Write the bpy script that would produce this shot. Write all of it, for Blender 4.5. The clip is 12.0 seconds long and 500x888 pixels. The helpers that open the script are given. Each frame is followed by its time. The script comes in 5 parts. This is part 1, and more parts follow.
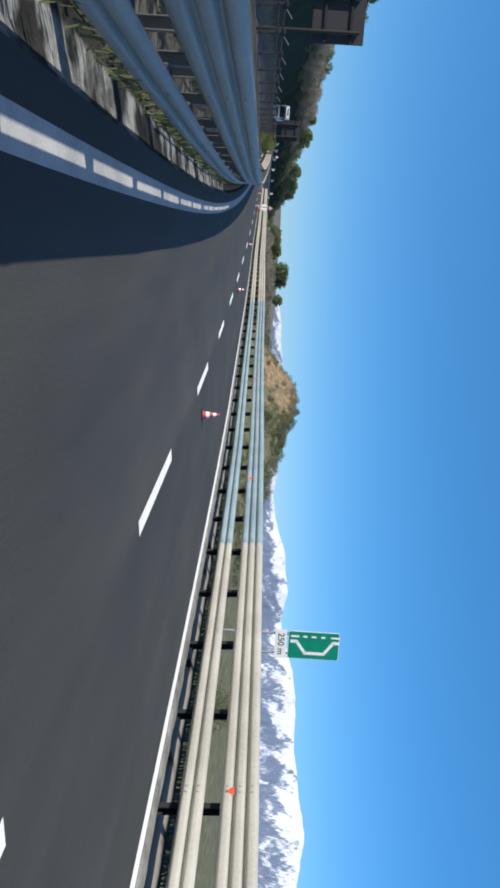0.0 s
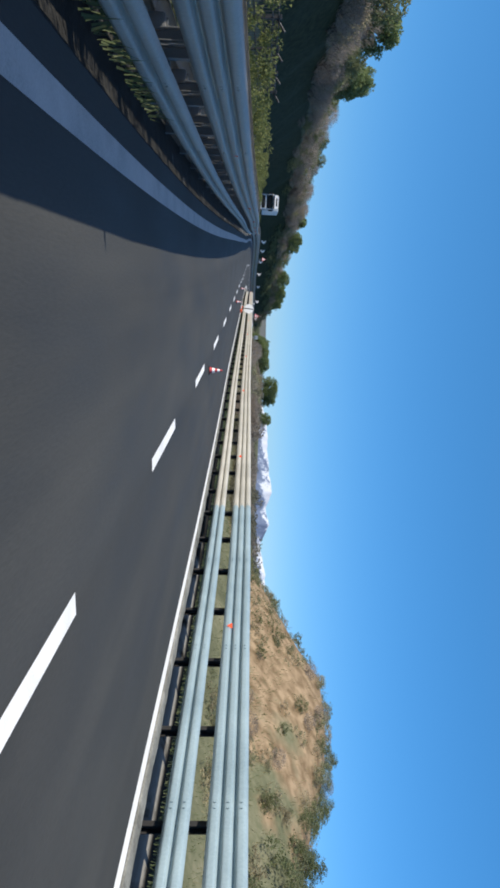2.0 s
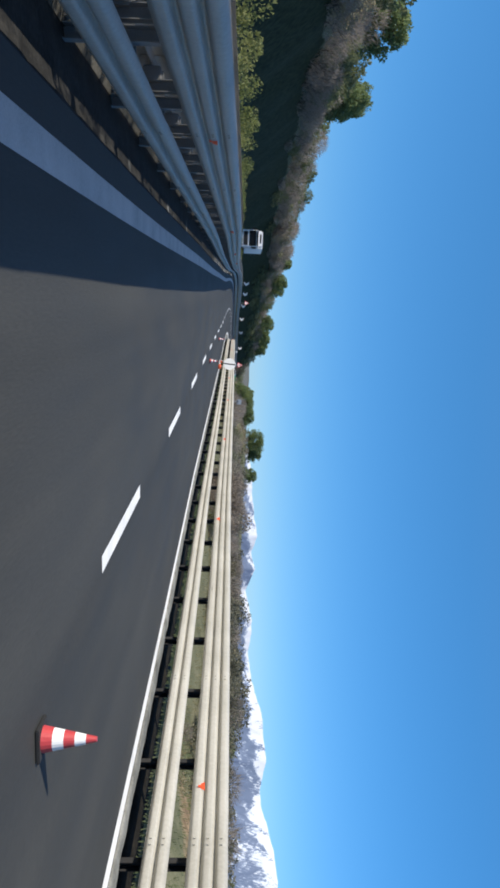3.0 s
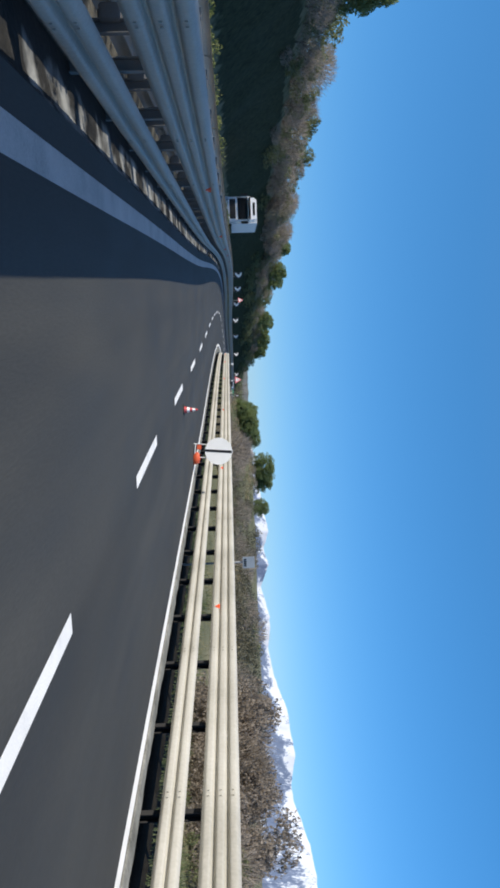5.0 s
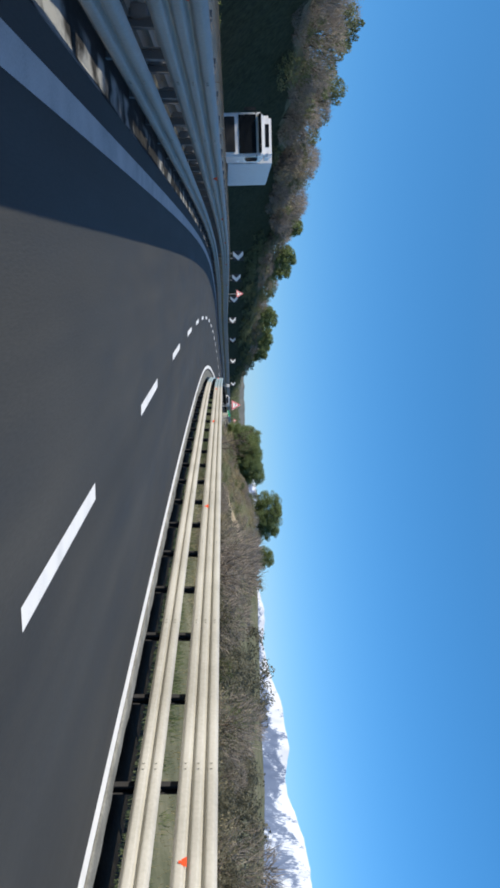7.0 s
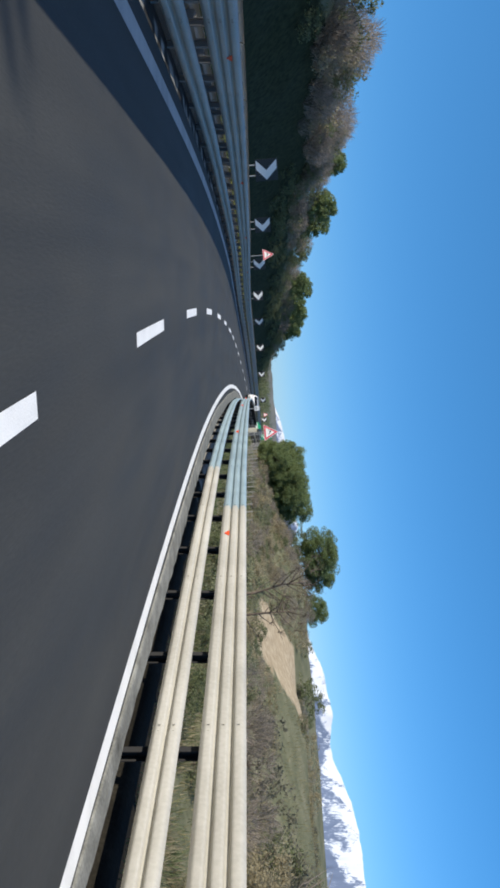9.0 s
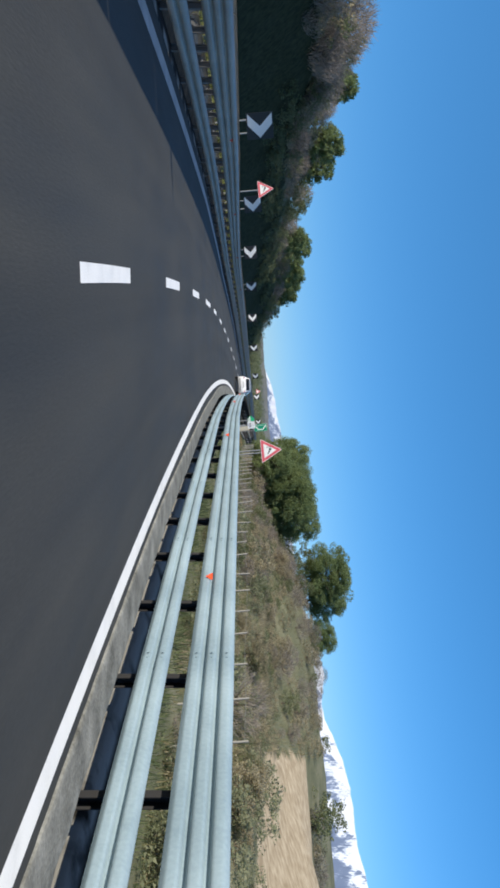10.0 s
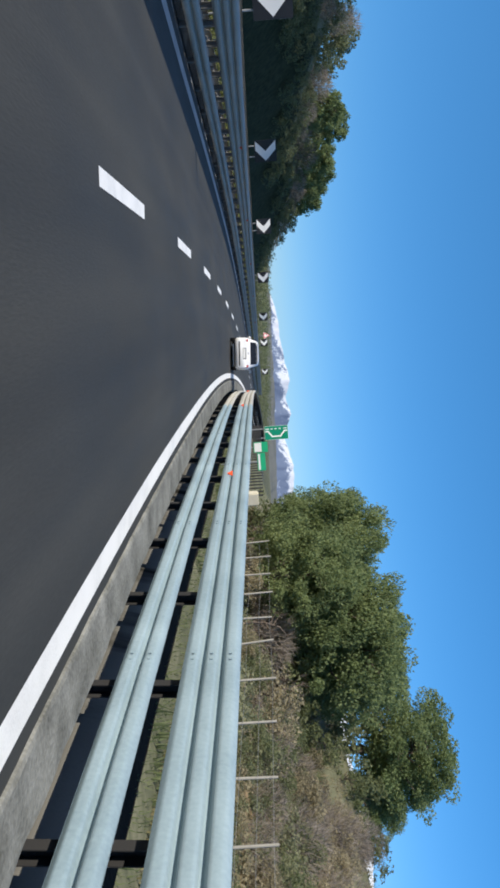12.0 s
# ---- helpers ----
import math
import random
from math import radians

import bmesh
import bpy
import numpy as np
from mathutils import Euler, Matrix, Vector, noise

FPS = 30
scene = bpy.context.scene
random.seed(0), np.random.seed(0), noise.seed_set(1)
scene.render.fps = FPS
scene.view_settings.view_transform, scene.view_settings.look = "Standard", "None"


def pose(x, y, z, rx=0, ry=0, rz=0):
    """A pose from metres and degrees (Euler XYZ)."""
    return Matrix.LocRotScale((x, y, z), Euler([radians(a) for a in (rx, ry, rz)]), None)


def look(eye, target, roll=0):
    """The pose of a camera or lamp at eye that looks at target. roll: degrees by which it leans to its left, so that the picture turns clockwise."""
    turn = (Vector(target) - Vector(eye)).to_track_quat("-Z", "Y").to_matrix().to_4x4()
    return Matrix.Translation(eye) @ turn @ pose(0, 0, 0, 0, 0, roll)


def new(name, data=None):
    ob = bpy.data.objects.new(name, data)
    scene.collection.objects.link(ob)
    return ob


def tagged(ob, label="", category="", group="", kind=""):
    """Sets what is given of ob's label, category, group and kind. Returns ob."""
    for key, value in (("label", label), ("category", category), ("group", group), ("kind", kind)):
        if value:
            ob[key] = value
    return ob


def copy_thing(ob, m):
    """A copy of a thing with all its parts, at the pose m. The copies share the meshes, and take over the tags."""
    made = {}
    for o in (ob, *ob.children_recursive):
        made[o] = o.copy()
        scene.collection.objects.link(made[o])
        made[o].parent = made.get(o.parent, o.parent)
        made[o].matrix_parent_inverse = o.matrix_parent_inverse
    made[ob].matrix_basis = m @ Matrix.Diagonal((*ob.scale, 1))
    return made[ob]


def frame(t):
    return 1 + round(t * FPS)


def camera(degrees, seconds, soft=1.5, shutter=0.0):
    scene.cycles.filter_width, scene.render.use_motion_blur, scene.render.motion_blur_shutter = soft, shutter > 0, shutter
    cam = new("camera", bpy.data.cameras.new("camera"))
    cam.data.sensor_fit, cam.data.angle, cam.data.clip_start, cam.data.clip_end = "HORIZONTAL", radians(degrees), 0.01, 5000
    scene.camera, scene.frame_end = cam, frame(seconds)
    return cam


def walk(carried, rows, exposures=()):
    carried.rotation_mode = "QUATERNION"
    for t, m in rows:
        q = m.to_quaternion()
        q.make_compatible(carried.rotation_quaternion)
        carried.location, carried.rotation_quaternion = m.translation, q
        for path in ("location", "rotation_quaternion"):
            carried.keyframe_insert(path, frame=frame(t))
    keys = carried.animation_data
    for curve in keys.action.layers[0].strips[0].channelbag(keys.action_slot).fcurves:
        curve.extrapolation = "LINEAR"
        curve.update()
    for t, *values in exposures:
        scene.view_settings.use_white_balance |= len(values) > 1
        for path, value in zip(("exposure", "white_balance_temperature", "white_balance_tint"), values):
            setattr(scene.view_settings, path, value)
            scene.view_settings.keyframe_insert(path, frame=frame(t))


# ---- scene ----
cam = camera(35.85, 12.0, soft=3.1)
# seconds, eye x y z, yaw to the right, pitch up, lean (the phone is held on its side)
PATH = [
    (0.0, -3.15, -7.92, 1.17, 14.91, -0.07, 3.55),
    (0.5, -2.77, 0.61, 1.21, 12.92, 0.30, 2.79),
    (1.0, -2.61, 9.71, 1.24, 11.32, 0.08, 2.37),
    (1.5, -2.84, 18.40, 1.23, 9.67, 0.15, 2.49),
    (2.0, -3.33, 27.24, 1.24, 6.92, 0.44, 3.14),
    (2.5, -4.15, 36.13, 1.27, 4.57, 1.13, 2.87),
    (3.0, -5.13, 44.67, 1.33, 3.69, 1.44, 2.46),
    (3.5, -6.19, 52.90, 1.40, 4.11, 1.40, 1.88),
    (4.0, -7.29, 61.18, 1.46, 4.84, 1.23, 1.00),
    (4.5, -8.40, 69.82, 1.51, 4.89, 1.14, -0.34),
    (5.0, -9.47, 78.87, 1.52, 4.11, 1.17, -2.15),
    (5.5, -10.54, 87.66, 1.55, 3.89, 1.30, -2.66),
    (6.0, -11.72, 97.30, 1.59, 4.11, 1.71, -2.26),
    (6.5, -12.82, 106.29, 1.63, 4.53, 1.97, -1.78),
    (7.0, -13.81, 114.15, 1.67, 4.79, 1.50, -1.90),
    (7.5, -14.80, 122.27, 1.71, 4.89, 0.67, -2.96),
    (8.0, -15.66, 130.43, 1.74, 5.28, -0.02, -3.77),
    (8.5, -16.36, 138.64, 1.76, 5.97, -0.55, -4.32),
    (9.0, -16.94, 147.02, 1.78, 6.94, -0.83, -4.69),
    (9.5, -17.43, 155.69, 1.79, 8.18, -0.78, -4.92),
    (10.0, -17.78, 164.68, 1.78, 9.69, -0.38, -5.03),
    (10.5, -17.96, 173.40, 1.78, 11.46, -0.51, -5.12),
    (11.0, -17.89, 182.57, 1.76, 13.30, -0.63, -4.84),
    (11.5, -17.41, 192.28, 1.71, 15.03, -0.76, -5.67),
    (12.0, -16.92, 201.49, 1.70, 15.45, -0.96, -4.21),
]


def aim(x, y, z, yaw, pitch, lean):
    a, b = radians(yaw), radians(pitch)
    way = Vector((math.sin(a) * math.cos(b), math.cos(a) * math.cos(b), math.sin(b)))
    return look(Vector((x, y, z)), Vector((x, y, z)) + way, 90 + lean)


walk(cam, [(r[0], aim(*r[1:])) for r in PATH], [(0.0, -0.05), (1.0, -0.09), (1.7, 0.0), (2.5, 0.03), (5.0, 0.0), (12.0, 0.0)])

# ---- light: low winter sun from behind on the median's side, clear sky ----
SUN_AZ, SUN_EL = 247.0, 34.2
world = bpy.data.worlds.new("world")
scene.world = world
world.use_nodes = True
wn = world.node_tree.nodes
sky = wn.new("ShaderNodeTexSky")
sky.sky_type, sky.sun_disc = "NISHITA", False
sky.sun_elevation, sky.sun_rotation = radians(SUN_EL), radians(SUN_AZ)
sky.altitude, sky.air_density, sky.dust_density, sky.ozone_density = 1500, 0.8, 1.4, 4.0
wn["Background"].inputs["Strength"].default_value = 0.146
tone = wn.new("ShaderNodeHueSaturation")
tone.inputs["Saturation"].default_value = 1.3
world.node_tree.links.new(sky.outputs[0], tone.inputs["Color"])
even = wn.new("ShaderNodeMix")
even.data_type = "RGBA"
# clear blue near the horizon, passing into a paler violet-blue overhead
way, axes, rise = wn.new("ShaderNodeTexCoord"), wn.new("ShaderNodeSeparateXYZ"), wn.new("ShaderNodeMapRange")
rise.inputs[1].default_value, rise.inputs[2].default_value = 0.30, 0.85
amount = wn.new("ShaderNodeMapRange")
amount.inputs[3].default_value, amount.inputs[4].default_value = 0.30, 0.8
hue = wn.new("ShaderNodeMix")
hue.data_type = "RGBA"
hue.inputs[6].default_value, hue.inputs[7].default_value = (1.1, 3.4, 6.6, 1), (1.6, 2.1, 3.7, 1)
for a_, b_ in ((way.outputs["Generated"], axes.inputs[0]), (axes.outputs["Z"], rise.inputs[0]), (rise.outputs[0], amount.inputs[0]), (rise.outputs[0], hue.inputs[0]), (amount.outputs[0], even.inputs[0]), (hue.outputs[2], even.inputs[7])):
    world.node_tree.links.new(a_, b_)
world.node_tree.links.new(tone.outputs[0], even.inputs[6])
world.node_tree.links.new(even.outputs[2], wn["Background"].inputs["Color"])
sun = new("sun", bpy.data.lights.new("sun", "SUN"))
sun.data.energy, sun.data.angle, sun.data.color = 5.6, radians(0.53), (1.0, 0.93, 0.82)
sa, se = radians(SUN_AZ), radians(SUN_EL)
SUN_DIR = Vector((math.sin(sa) * math.cos(se), math.cos(sa) * math.cos(se), math.sin(se)))
sun.matrix_world = look(SUN_DIR * 300, (0, 0, 0))
scene.view_settings.exposure = 0.0

# ---- the road's line: heading every 10 m, bank and grade every 25 m, from 30 m before the start ----
HEADING = [4.98, 3.27, 1.59, 0.0, -1.38, -2.89, -4.15, -5.7, -6.81, -7.49, -7.5, -7.39, -7.81, -7.17, -7.68, -8.69, -8.34, -7.69, -6.66, -5.21, -3.0, -0.6, 0.89, 2.5, 4.58, 6.35, 8.1, 9.85, 11.6, 13.3, 14.95, 16.5, 18.0, 19.5, 21.0, 22.5, 24.0, 25.5, 27.0, 28.5, 30.0, 31.5]
BANK = [-2.38, -3.44, -4.01, -2.48, 0.05, 0.66, 2.18, 3.74, 5.41, 5.61, 3.4, 3.6, 2.8, 1.9, 1.2, 0.8, 0.5, 0.3]
GRADE = [0.92, 0.42, -0.17, 0.52, 0.01, 0.27, 0.3, 0.48, 0.25, -0.25, 0.08, 0.37, 0.47, 0.46, 0.38, 0.28, 0.16, 0.04]
ROAD_S = np.arange(-90.0, 900.0, 0.5)
_th = np.radians(np.interp(ROAD_S, -30 + 10 * np.arange(len(HEADING)), HEADING))
_bk = np.radians(np.interp(ROAD_S, -30 + 25 * np.arange(len(BANK)), BANK))
_gr = np.interp(ROAD_S, -30 + 25 * np.arange(len(GRADE)), GRADE) / 100


def _sum(a):
    c = np.concatenate([[0.0], np.cumsum(0.5 * (a[1:] + a[:-1]) * 0.5)])
    return c - np.interp(0.0, ROAD_S, c)


_x, _y, _z = _sum(np.sin(_th)), _sum(np.cos(_th)), _sum(_gr)


def road(s):
    """x, y, z, heading and bank of the lane line at s metres."""
    return [float(np.interp(s, ROAD_S, a)) for a in (_x, _y, _z, _th, _bk)]


def at(s, v, h=0.0):
    """The place v metres right of the lane line and h above the road's surface."""
    x, y, z, th, bk = road(s)
    e = v + h * math.sin(bk)
    w = max(-7.5, min(6.0, v))
    return Vector((x + e * math.cos(th), y - e * math.sin(th), z - w * math.tan(bk) + h))


def stand(s, v, h=0.0, turn=0.0, banked=False):
    """The pose of a thing that faces back along the road: x right, y ahead, z up."""
    th, bk = road(s)[3:]
    m = Matrix.Translation(at(s, v, h)) @ Matrix.Rotation(-th + radians(turn), 4, "Z")
    return m @ Matrix.Rotation(bk, 4, "Y") if banked else m


# ---- materials ----
def material(name, colours, rough=0.8, metal=0.0, scale=1.0, bump=0.2, fine=40.0, stretch=None, uv=False, island=0.0, spec=0.5, rvar=0.1):
    """A surface whose colour runs through the given colours by coarse and fine noise; scale and fine are per metre."""
    m = bpy.data.materials.new(name)
    m.use_nodes = True
    n, l = m.node_tree.nodes, m.node_tree.links
    b = n["Principled BSDF"]
    co = n.new("ShaderNodeTexCoord")
    mp = n.new("ShaderNodeMapping")
    mp.inputs["Scale"].default_value = stretch or (1, 1, 1)
    if uv:
        l.new(co.outputs["UV"], mp.inputs["Vector"])
    else:
        ge = n.new("ShaderNodeNewGeometry")
        l.new(ge.outputs["Position"], mp.inputs["Vector"])
    big, small = n.new("ShaderNodeTexNoise"), n.new("ShaderNodeTexNoise")
    for t, sc, de in ((big, scale, 5.0), (small, fine, 3.0)):
        t.inputs["Scale"].default_value, t.inputs["Detail"].default_value = sc, de
        l.new(mp.outputs[0], t.inputs["Vector"])
    mix = n.new("ShaderNodeMath")
    mix.operation = "MULTIPLY_ADD"
    mix.inputs[1].default_value = 0.35
    sub = n.new("ShaderNodeMath")
    sub.operation = "MULTIPLY"
    sub.inputs[1].default_value = 0.65
    l.new(big.outputs[0], sub.inputs[0])
    l.new(small.outputs[0], mix.inputs[0])
    l.new(sub.outputs[0], mix.inputs[2])
    last = mix
    if island:
        g2 = n.new("ShaderNodeNewGeometry")
        add = n.new("ShaderNodeMath")
        add.operation = "MULTIPLY_ADD"
        add.inputs[1].default_value = island
        l.new(g2.outputs["Random Per Island"], add.inputs[0])
        l.new(mix.outputs[0], add.inputs[2])
        off = n.new("ShaderNodeMath")
        off.operation = "SUBTRACT"
        off.inputs[1].default_value = island / 2
        l.new(add.outputs[0], off.inputs[0])
        last = off
    ramp = n.new("ShaderNodeValToRGB")
    l.new(last.outputs[0], ramp.inputs[0])
    e = ramp.color_ramp.elements
    while len(e) < len(colours):
        e.new(0.5)
    for k, c in enumerate(colours):
        e[k].position = 0.3 + 0.4 * k / max(1, len(colours) - 1)
        e[k].color = (*c, 1)
    l.new(ramp.outputs[0], b.inputs["Base Color"])
    b.inputs["Metallic"].default_value = metal
    b.inputs["Specular IOR Level"].default_value = spec
    rr = n.new("ShaderNodeMapRange")
    rr.inputs[1].default_value, rr.inputs[2].default_value = 0.3, 0.7
    rr.inputs[3].default_value, rr.inputs[4].default_value = max(0.02, rough - rvar), min(1, rough + rvar)
    l.new(big.outputs[0], rr.inputs[0])
    l.new(rr.outputs[0], b.inputs["Roughness"])
    if bump:
        bp = n.new("ShaderNodeBump")
        bp.inputs["Strength"].default_value = bump
        bp.inputs["Distance"].default_value = 0.01
        l.new(small.outputs[0], bp.inputs["Height"])
        l.new(bp.outputs[0], b.inputs["Normal"])
    return m


def leaf_material(name, colours, island=0.24):
    m = material(name, colours, 0.6, 0, 0.35, 0, 3.0, island=island, spec=0.25)
    b = m.node_tree.nodes["Principled BSDF"]
    n, l = m.node_tree.nodes, m.node_tree.links
    thin, mix = n.new("ShaderNodeBsdfTranslucent"), n.new("ShaderNodeMixShader")
    l.new(b.inputs["Base Color"].links[0].from_socket, thin.inputs["Color"])
    mix.inputs[0].default_value = 0.52
    l.new(b.outputs[0], mix.inputs[1])
    l.new(thin.outputs[0], mix.inputs[2])
    l.new(mix.outputs[0], n["Material Output"].inputs["Surface"])
    return m


def plain(name, c, rough=0.5, metal=0.0, scale=3.0, v=0.12):
    return material(name, [tuple(k * (1 - v) for k in c), c, tuple(min(1, k * (1 + v)) for k in c)], rough, metal, scale, 0.05, 60)


ASPHALT = material("asphalt", [(0.0365, 0.0367, 0.0335), (0.0465, 0.0468, 0.0425), (0.0575, 0.0578, 0.0525)], 0.82, 0, 1.3, 0.2, 45.0, (0.2, 1.0, 1.0), True, spec=0.3)


def wheel_wear(m):
    """Long darker and paler streaks along the lanes, over patches some metres long."""
    n, l = m.node_tree.nodes, m.node_tree.links
    b = n["Principled BSDF"]
    base = b.inputs["Base Color"].links[0].from_socket
    co = n.new("ShaderNodeTexCoord")
    for scale, lo, hi in (((0.004, 0.75, 1), 0.84, 1.16), ((0.012, 2.2, 1), 0.94, 1.06), ((0.25, 0.35, 1), 0.92, 1.08)):
        mp, no, mr, mx = n.new("ShaderNodeMapping"), n.new("ShaderNodeTexNoise"), n.new("ShaderNodeMapRange"), n.new("ShaderNodeMix")
        mp.inputs["Scale"].default_value = scale
        no.inputs["Scale"].default_value, no.inputs["Detail"].default_value = 1.0, 3.0
        mr.inputs[1].default_value, mr.inputs[2].default_value = 0.3, 0.7
        mr.inputs[3].default_value, mr.inputs[4].default_value = lo, hi
        mx.data_type, mx.blend_type = "RGBA", "MULTIPLY"
        mx.inputs[0].default_value = 1.0
        l.new(co.outputs["UV"], mp.inputs["Vector"])
        l.new(mp.outputs[0], no.inputs["Vector"])
        l.new(no.outputs[0], mr.inputs[0])
        l.new(base, mx.inputs[6])
        l.new(mr.outputs[0], mx.inputs[7])
        base = mx.outputs[2]
    l.new(base, b.inputs["Base Color"])


wheel_wear(ASPHALT)
ASPHALT_FAR = material("asphalt_far", [(0.045, 0.043, 0.04), (0.062, 0.06, 0.056)], 0.85, 0, 0.4, 0.4, 60.0)
PAINT = material("road_paint", [(0.74, 0.725, 0.675), (0.87, 0.855, 0.80), (0.90, 0.885, 0.835)], 0.6, 0, 2.5, 0.3, 60.0)
# the road paint again, with the median side's shade in its colour
SHADEPAINT = material("shade_dark_road_paint", [(0.26, 0.255, 0.24), (0.42, 0.415, 0.395), (0.52, 0.515, 0.49)], 0.7, 0, 1.6, 0.3, 50.0)
KERB = material("kerb_concrete", [(0.075, 0.074, 0.062), (0.19, 0.19, 0.168), (0.31, 0.31, 0.28)], 0.9, 0, 2.2, 1.0, 26.0, spec=0.2)
# near-black base carries the shade under the median barrier
SHADEKERB = material("shade_dark_kerb_concrete", [(0.013, 0.0125, 0.011), (0.027, 0.026, 0.023), (0.05, 0.048, 0.043)], 0.92, 0, 3.2, 1.0, 22.0, spec=0.15)
GRAVEL = material("gravel_soil", [(0.03, 0.028, 0.02), (0.07, 0.064, 0.046), (0.17, 0.155, 0.12)], 0.95, 0, 1.2, 1.0, 22.0)
# soil, with the black shade under the guardrail put into its colour
DITCH = material("shade_dark_soil", [(0.010, 0.009, 0.007), (0.019, 0.017, 0.013), (0.036, 0.032, 0.024)], 0.95, 0, 1.5, 1.0, 20.0, spec=0.05)
GROUND = material("grass_soil", [(0.078, 0.085, 0.050), (0.135, 0.139, 0.083), (0.22, 0.206, 0.138)], 0.95, 0, 0.55, 1.0, 6.0, spec=0.08)


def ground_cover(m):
    """Adds bare earth, sand and cut-slope growth darkened for shade to the grass, by the cover mask broken up with
    noise.
    """
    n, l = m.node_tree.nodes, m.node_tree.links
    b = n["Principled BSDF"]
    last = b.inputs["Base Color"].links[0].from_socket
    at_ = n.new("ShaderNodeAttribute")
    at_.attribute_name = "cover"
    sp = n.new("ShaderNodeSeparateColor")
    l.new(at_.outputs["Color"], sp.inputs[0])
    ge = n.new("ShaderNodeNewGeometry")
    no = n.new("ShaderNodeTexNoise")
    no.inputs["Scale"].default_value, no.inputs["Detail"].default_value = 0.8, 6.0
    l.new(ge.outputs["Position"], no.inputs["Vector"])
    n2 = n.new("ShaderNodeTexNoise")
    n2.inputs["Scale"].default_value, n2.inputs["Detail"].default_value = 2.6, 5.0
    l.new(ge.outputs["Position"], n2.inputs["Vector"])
    # first pair: dark slope growth, with its shade put into the tones
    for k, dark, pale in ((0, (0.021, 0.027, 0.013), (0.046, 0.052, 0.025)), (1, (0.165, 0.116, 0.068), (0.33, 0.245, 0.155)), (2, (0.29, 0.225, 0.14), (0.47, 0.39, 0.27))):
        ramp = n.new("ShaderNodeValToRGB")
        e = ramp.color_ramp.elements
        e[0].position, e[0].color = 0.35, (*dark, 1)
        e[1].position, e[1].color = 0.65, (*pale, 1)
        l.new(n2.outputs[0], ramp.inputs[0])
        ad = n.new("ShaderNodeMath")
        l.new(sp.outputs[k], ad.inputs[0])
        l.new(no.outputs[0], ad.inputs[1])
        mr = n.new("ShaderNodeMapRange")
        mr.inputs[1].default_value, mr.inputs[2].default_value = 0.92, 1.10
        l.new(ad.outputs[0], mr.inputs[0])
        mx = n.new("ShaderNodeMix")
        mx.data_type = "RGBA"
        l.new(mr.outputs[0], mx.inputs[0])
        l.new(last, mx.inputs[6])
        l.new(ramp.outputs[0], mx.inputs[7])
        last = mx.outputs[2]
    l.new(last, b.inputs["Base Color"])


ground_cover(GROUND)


def sunlit_grit(m, colour, stops, lo, hi):
    """Pale gravel or broken concrete stands for sunlit ground in patches along some stretches (share of 480 m, amount),
    from lo to hi metres across.
    """
    n, l = m.node_tree.nodes, m.node_tree.links
    b = n["Principled BSDF"]
    base = b.inputs["Base Color"].links[0].from_socket
    co, sp, no = n.new("ShaderNodeTexCoord"), n.new("ShaderNodeSeparateXYZ"), n.new("ShaderNodeTexNoise")
    l.new(co.outputs["UV"], sp.inputs[0])
    l.new(co.outputs["UV"], no.inputs["Vector"])
    no.inputs["Scale"].default_value, no.inputs["Detail"].default_value = 1.1, 5.0

    def ranged(src, a, c):
        q = n.new("ShaderNodeMapRange")
        q.inputs[1].default_value, q.inputs[2].default_value = a, c
        l.new(src, q.inputs[0])
        return q.outputs[0]

    def both(op, x, y):
        q = n.new("ShaderNodeMath")
        q.operation = op
        l.new(x, q.inputs[0])
        l.new(y, q.inputs[1])
        return q.outputs[0]
    ramp, mx = n.new("ShaderNodeValToRGB"), n.new("ShaderNodeMix")
    e = ramp.color_ramp.elements
    while len(e) < len(stops):
        e.new(0.5)
    for q, (at_s, c) in zip(e, stops):
        q.position, q.color = at_s, (c, c, c, 1)
    l.new(ranged(sp.outputs["X"], 0.0, 480.0), ramp.inputs[0])
    amount = ranged(both("ADD", ramp.outputs[0], no.outputs[0]), 0.88, 1.0)
    amount = both("MULTIPLY", amount, both("MULTIPLY", ranged(sp.outputs["Y"], lo, lo + 0.08), ranged(sp.outputs["Y"], hi, hi - 0.12)))
    mx.data_type = "RGBA"
    mx.inputs[7].default_value = (*colour, 1)
    l.new(amount, mx.inputs[0])
    l.new(base, mx.inputs[6])
    l.new(mx.outputs[2], b.inputs["Base Color"])


# ground that the sun reaches under the beams is painted pale
sunlit_grit(DITCH, (0.25, 0.24, 0.21), ((0.0, 0.55), (0.095, 0.55), (0.11, 0.0), (0.345, 0.0), (0.36, 0.55), (0.50, 0.55), (0.52, 0.0)), 5.02, 5.42)
# the sunlit strip is painted pale by stretch, the rest stays shade-dark
sunlit_grit(SHADEKERB, (0.31, 0.31, 0.285), ((0.0, 0.43), (0.035, 0.43), (0.05, 0.22), (0.17, 0.24), (0.19, 0.43), (0.25, 0.43), (0.27, 0.40), (0.70, 0.42)), -4.62, -4.04)
ZINC = material("galvanised_steel", [(0.20, 0.275, 0.31), (0.265, 0.35, 0.385), (0.32, 0.415, 0.45)], 0.52, 0.0, 0.9, 0.05, 25.0, (1, 1, 1), rvar=0.08)
OLDZINC = material("dull_galvanised_steel", [(0.30, 0.275, 0.237), (0.385, 0.355, 0.306), (0.465, 0.43, 0.373)], 0.55, 0.1, 0.9, 0.05, 25.0, spec=0.3, rvar=0.08)
CREAM = material("weathered_steel", [(0.37, 0.352, 0.30), (0.46, 0.442, 0.385), (0.53, 0.512, 0.455)], 0.62, 0.1, 0.7, 0.1, 18.0)
